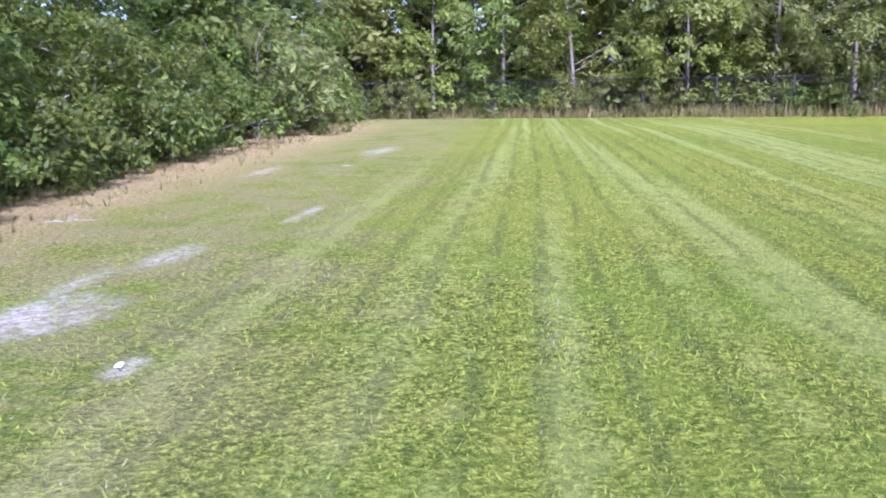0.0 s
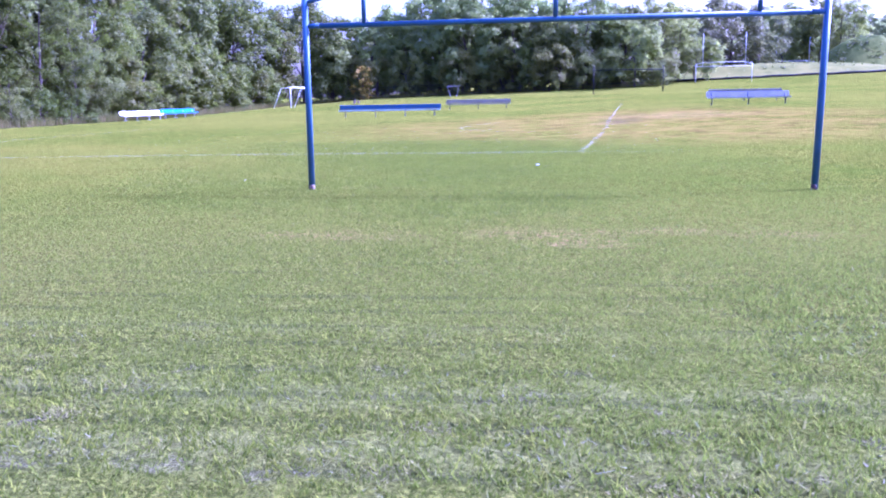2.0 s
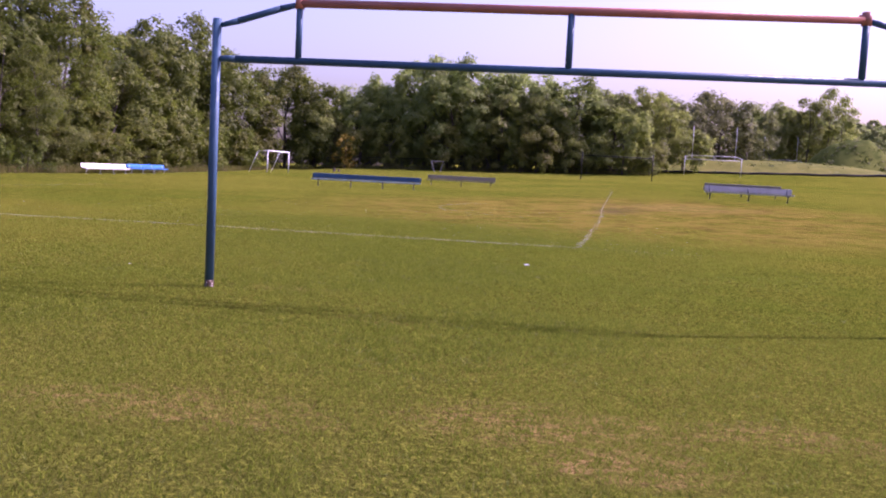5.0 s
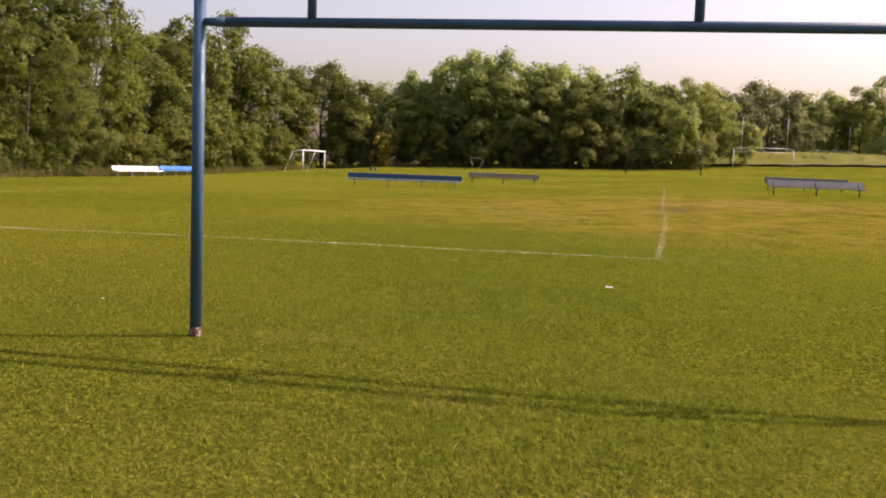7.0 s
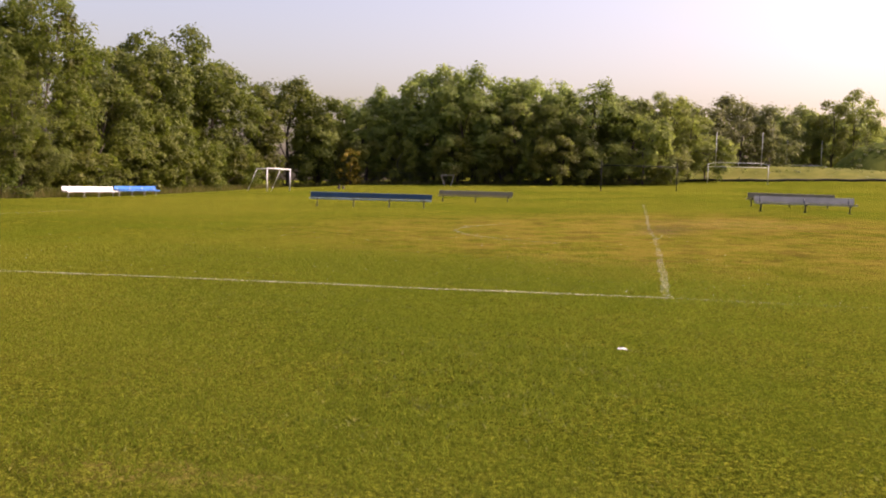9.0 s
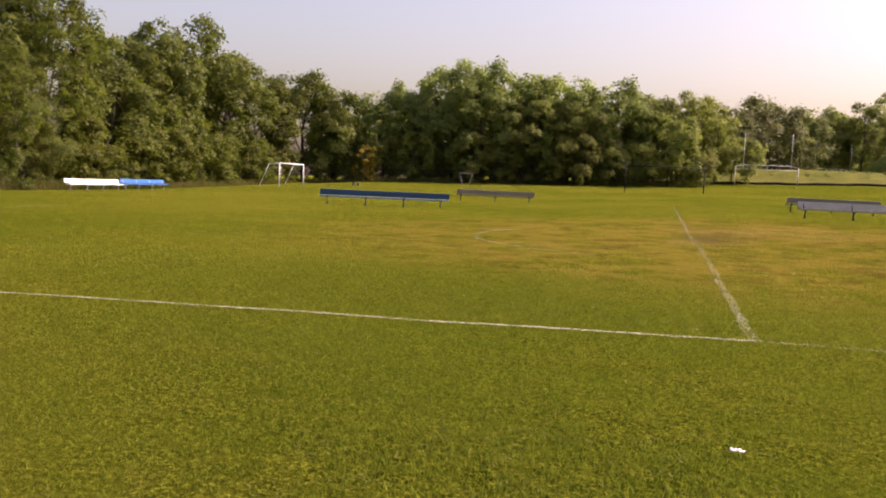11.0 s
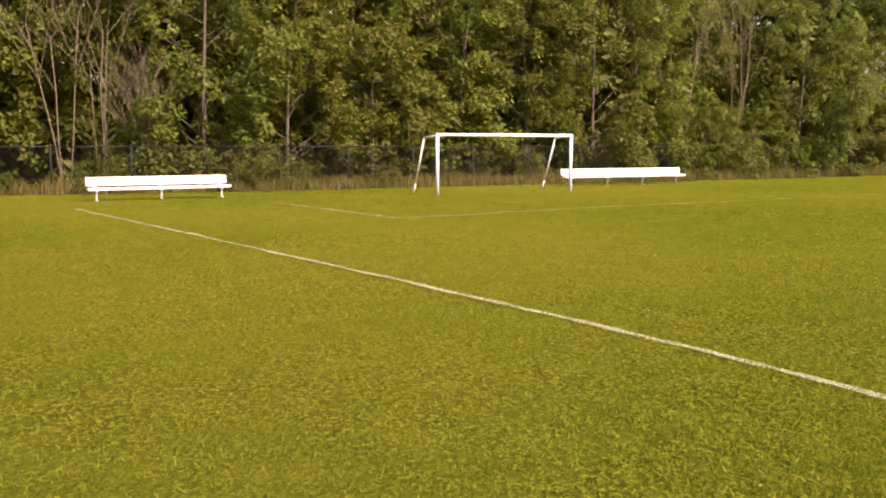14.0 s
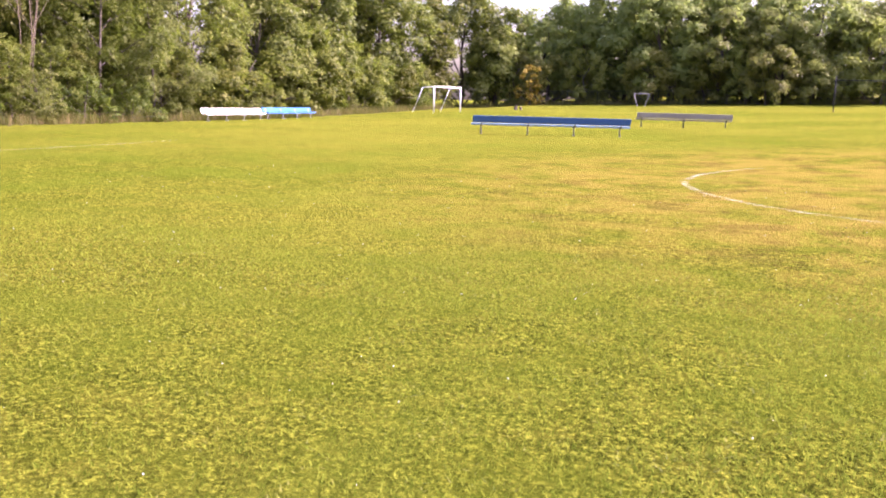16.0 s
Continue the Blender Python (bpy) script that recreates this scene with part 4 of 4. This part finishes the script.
g = np.random.default_rng(40)
v, f = [], []
for cx, cy in zip(g.uniform(-14, 3, 420), 9 + 14 * g.random(420)):
    r, z = g.uniform(0.002, 0.0048), ground_z(cx, cy) + g.uniform(0.025, 0.045)
    n = len(v)
    v += [(cx + r, cy, z), (cx, cy + r, z), (cx - r, cy, z), (cx, cy - r, z), (cx, cy, z + r), (cx, cy, z - r)]
    f += [(n + i, n + (i + 1) % 4, n + 4) for i in range(4)] + [(n + (i + 1) % 4, n + i, n + 5) for i in range(4)]
tagged(link("clover_flowers", mesh_np("clover_flowers", np.array(v), np.array(f)), M["white"]), "tiny white clover heads in the turf", "flowers", kind="stuff")


# ---------------------------------------------------------------- the far end and small things
def heap(name, x, y, rx, ry, h, material, label, seed):
    """A rounded heap of earth with an uneven outline."""
    n, m = 40, 14
    v = [(x, y, ground_z(x, y) + h)]
    for j in range(1, m + 1):
        for i in range(n):
            a, t = 2 * math.pi * i / n, j / m
            k = 1 + 0.16 * noise.noise((math.cos(a) * 1.3, math.sin(a) * 1.3, seed)) + 0.05 * noise.noise((math.cos(a) * 5, math.sin(a) * 5, seed + t * 3))
            px, py = x + rx * t * k * math.cos(a), y + ry * t * k * math.sin(a)
            up = h * (0.5 + 0.5 * math.cos(math.pi * t ** 1.25)) * (1 + 0.22 * noise.noise((px * 0.22, py * 0.22, seed)) + 0.1 * noise.noise((px * 0.9, py * 0.9, seed)))
            v.append((px, py, ground_z(px, py) + up - (0.3 if j == m else 0)))
    bm = bmesh.new()
    vs = [bm.verts.new(p) for p in v]
    for i in range(n):
        bm.faces.new((vs[0], vs[1 + i], vs[1 + (i + 1) % n]))
        for j in range(m - 1):
            a, b = 1 + j * n, 1 + (j + 1) * n
            bm.faces.new((vs[a + i], vs[b + i], vs[b + (i + 1) % n], vs[a + (i + 1) % n]))
    return tagged(part(name, bm, material, smooth=True), label, "mound", kind="structure")


def earthy(name, a, b, scale):
    k = Nodes(name)
    p = k.pos()
    n1, n2 = k.noise(p, scale, 5, 0.7), k.noise(p, scale * 0.15, 3)
    return k.base(k.mix(k.remap(k.math("ADD", n1, n2), 0.75, 1.25), a, b), 0.95, 0, k.bump(n1, 0.5, 0.12), spec=0.05)


M["mound"] = earthy("scrubby_mound", (0.06, 0.082, 0.012), (0.112, 0.125, 0.022), 0.8)
M["gravel"] = earthy("reddish_gravel", (0.08, 0.062, 0.03), (0.155, 0.122, 0.062), 0.9)
heap("mound", 44, 137, 10, 9, 5.4, M["mound"], "grass-grown earth mound past the field", 2.0)
M["dry_grass"] = earthy("dry_slope_grass", (0.09, 0.1, 0.016), (0.158, 0.15, 0.03), 0.5)
heap("berm", 27, 127, 26, 8, 1.8, M["dry_grass"], "dry tan grass berm behind the goal", 11.0)
heap("gravel_bank", 58, 133, 14, 9, 3.0, M["gravel"], "bank of bare reddish gravel", 7.0)
for bx, by, bs in ((51, 128, 0.5), (54.5, 127, 0.4), (60, 128, 0.45)):
    bm = bmesh.new()
    bmesh.ops.create_icosphere(bm, subdivisions=3, radius=bs)
    for vv in bm.verts:
        vv.co *= 1 + 0.3 * noise.noise(vv.co * 2.2 + Vector((bx, by, 0)))
        vv.co.z *= 0.6
    o = part("boulder", bm, M["concrete"])
    o.location = (bx, by, ground_z(bx, by) + bs * 0.2)
    tagged(o, "pale boulder lying on the gravel bank", "boulder", "boulders")

g = np.random.default_rng(60)
scrub = [(44 + g.normal(0, 5.0), 135 + g.normal(0, 3.0)) for _ in range(260)] + [(27 + g.normal(0, 13), 125 + g.normal(0, 3)) for _ in range(160)]
M["scrub"] = leafy("dry_scrub", (0.06, 0.065, 0.018), (0.14, 0.125, 0.045))


def top_of(px, py):
    z = ground_z(px, py)
    for cx, cy, rx, ry, h in ((44, 137, 10, 9, 5.2), (27, 127, 26, 8, 1.7)):
        t = math.hypot((px - cx) / rx, (py - cy) / ry)
        if t < 1:
            z = max(z, ground_z(px, py) + h * (0.5 + 0.5 * math.cos(math.pi * t ** 1.25)))
    return z


rows = [(px, py, top_of(px, py)) for px, py in scrub]
cl = [(px, py, pz + 0.05, 0.35 * g.uniform(0.5, 1.5), 0.0, 0.0, 1.0) for px, py, pz in rows]
v, f = leaf_cloud(g, cl, 6000, 0.16)
tagged(link("scrub", mesh_np("scrub", v, f), M["scrub"]), "low dry scrub over mound and berm", "scrub", kind="stuff")

# black drain pipe lying along the edge of the slope
pipe = bpy.data.curves.new("drain_pipe", "CURVE")
pipe.dimensions, pipe.bevel_depth, pipe.bevel_resolution = "3D", 0.16, 3
sp = pipe.splines.new("POLY")
run = [(-2 + 1.5 * i, 112.6 + 0.3 * math.sin(i * 0.7) + 0.2 * math.sin(i * 0.23)) for i in range(52)]
sp.points.add(len(run) - 1)
for q, (px, py) in zip(sp.points, run):
    q.co = (px, py, ground_z(px, py) + 0.14 + 0.05 * math.sin(px * 1.3), 1)
pipe.materials.append(M["black"])
tagged(new("drain_pipe", pipe), "black corrugated drain pipe along the slope's foot", "pipe")


def house(m):
    ob = empty("house", m, "pale house with grey gable roof far off", "house")
    part("wall", slab(bmesh.new(), -4, -3, 0, 4, 3, 3.0, 0), M["concrete"], ob)
    bm = bmesh.new()
    a = [bm.verts.new(p) for p in ((-4.4, -3.4, 2.9), (4.4, -3.4, 2.9), (4.4, 0, 5.0), (-4.4, 0, 5.0), (4.4, 3.4, 2.9), (-4.4, 3.4, 2.9))]
    for q in ((0, 1, 2, 3), (3, 2, 4, 5), (1, 4, 2), (0, 3, 5), (0, 5, 4, 1)):
        bm.faces.new([a[i] for i in q])
    part("roof", bm, M["weathered"], ob, "grey shingle roof")
    for x0 in (-2.8, 0.2, 2.2):
        part("window", slab(bmesh.new(), x0, -3.06, 1.0, x0 + 0.9, -2.98, 2.2, 0.01), M["navy"], ob, "dark window pane")
    return ob


house(pose(91.5, 230, ground_z(91.5, 230), rz=10) @ Matrix.Scale(0.8, 4))


def conifer(m, h, label):
    ob = empty("conifer", m, label, "tree")
    rng = np.random.default_rng(77)
    part("trunk", tube(bmesh.new(), (0, 0, -0.2), (0, 0, h), 0.1, 0.02, 8), M["bark"], ob, smooth=True)
    cl = []
    for i in range(60):
        t = i / 60
        r, a = (1 - t) * h * 0.32 * rng.uniform(0.5, 1.0), i * 2.4
        cl.append((r * math.cos(a), r * math.sin(a), h * (0.12 + 0.86 * t) - r * 0.25, 0.3 + 0.3 * (1 - t), math.cos(a), math.sin(a), 0.2))
    v, f = leaf_cloud(rng, cl, 3200, 0.12, 0.4)
    link("crown", mesh_np("crown", v, f), M["leaf_hedge"], ob)
    return ob


conifer(at(47.6, 101.5), 5.0, "small dark conifer beside the corner goal")

ob = empty("storage_box", at(52.5, 104.5, 8), "dark low storage box behind the corner goal", "box")
part("body", slab(bmesh.new(), -2.6, -0.5, 0.0, 2.6, 0.5, 0.85, 0.02), M["navy"], ob)
part("lid", slab(bmesh.new(), -2.66, -0.56, 0.854, 2.66, 0.56, 0.93, 0.02), M["navy"], ob)

# folding rebound frame by the northern wood
ob = empty("rebound_frame", at(-15.3, 97.5, 5), "small pale folding frame with sagging net", "frame")
for s in (-1, 1):
    part("leg", tube(bmesh.new(), (s * 0.35, 0, 0), (s * 0.75, -0.1, 1.25), 0.03), M["grey"], ob)
    part("brace", tube(bmesh.new(), (s * 0.35, 0.5, 0), (s * 0.75, -0.1, 1.2), 0.022), M["grey"], ob)
part("top_bar", tube(bmesh.new(), (-0.75, -0.1, 1.25), (0.75, -0.1, 1.25), 0.03), M["grey"], ob)
bm = bmesh.new()
bm.faces.new([bm.verts.new(q) for q in ((-0.72, -0.1, 1.22), (0.72, -0.1, 1.22), (0.34, 0, 0.25), (-0.34, 0, 0.25))])
part("net", bm, WIRE, ob, "grey sagging net")


def scrap(x, y, size, turn, seed, label):
    """A crumpled white paper scrap."""
    bm = bmesh.new()
    bmesh.ops.create_grid(bm, x_segments=10, y_segments=6, size=0.5)
    for q in bm.verts:
        q.co.x *= 1.0
        q.co.y *= 0.55
        q.co.z = 0.35 * abs(noise.noise(q.co * 3.1 + Vector((seed, 0, 0)))) + 0.25 * (0.25 - q.co.y * q.co.y) + 0.1
    bmesh.ops.solidify(bm, geom=bm.faces[:], thickness=0.02)
    o = part("paper_scrap", bm, M["white"], smooth=True)
    o.matrix_world = pose(x, y, ground_z(x, y) + 0.015, rz=turn) @ Matrix.Scale(size, 4)
    return tagged(o, label, "litter", "paper scraps")


def stump(x, y):
    """A stump-shaped stand-in, in two pieces, for a small dark object of unknown kind."""
    bm = bmesh.new()
    for dx, h, r in ((-0.22, 0.42, 0.17), (0.24, 0.3, 0.15)):
        made = bmesh.ops.create_cone(bm, cap_ends=True, segments=12, radius1=r, radius2=r * 0.72, depth=h, matrix=Matrix.Translation((dx, 0, h / 2 - 0.02)))
        for q in made["verts"]:
            q.co += Vector((noise.noise(q.co * 5), noise.noise(q.co * 5 + Vector((3, 0, 0))), 0.8 * noise.noise(q.co * 7))) * 0.06
    o = part("tree_stump", bm, M["bark"], smooth=False)
    o.matrix_world = at(x, y, 12)
    return tagged(o, "small dark two-piece object in the grass", "stump")


stump(-24.2, 84.0)
scrap(-0.46, 4.45, 0.08, -28, 1.0, "crumpled white paper cup lying in the grass")
scrap(-5.3, 1.3, 0.03, 40, 2.0, "small white paper scrap in the grass")
scrap(-2.55, -17.6, 0.06, 10, 3.0, "torn white paper scrap near the verge")
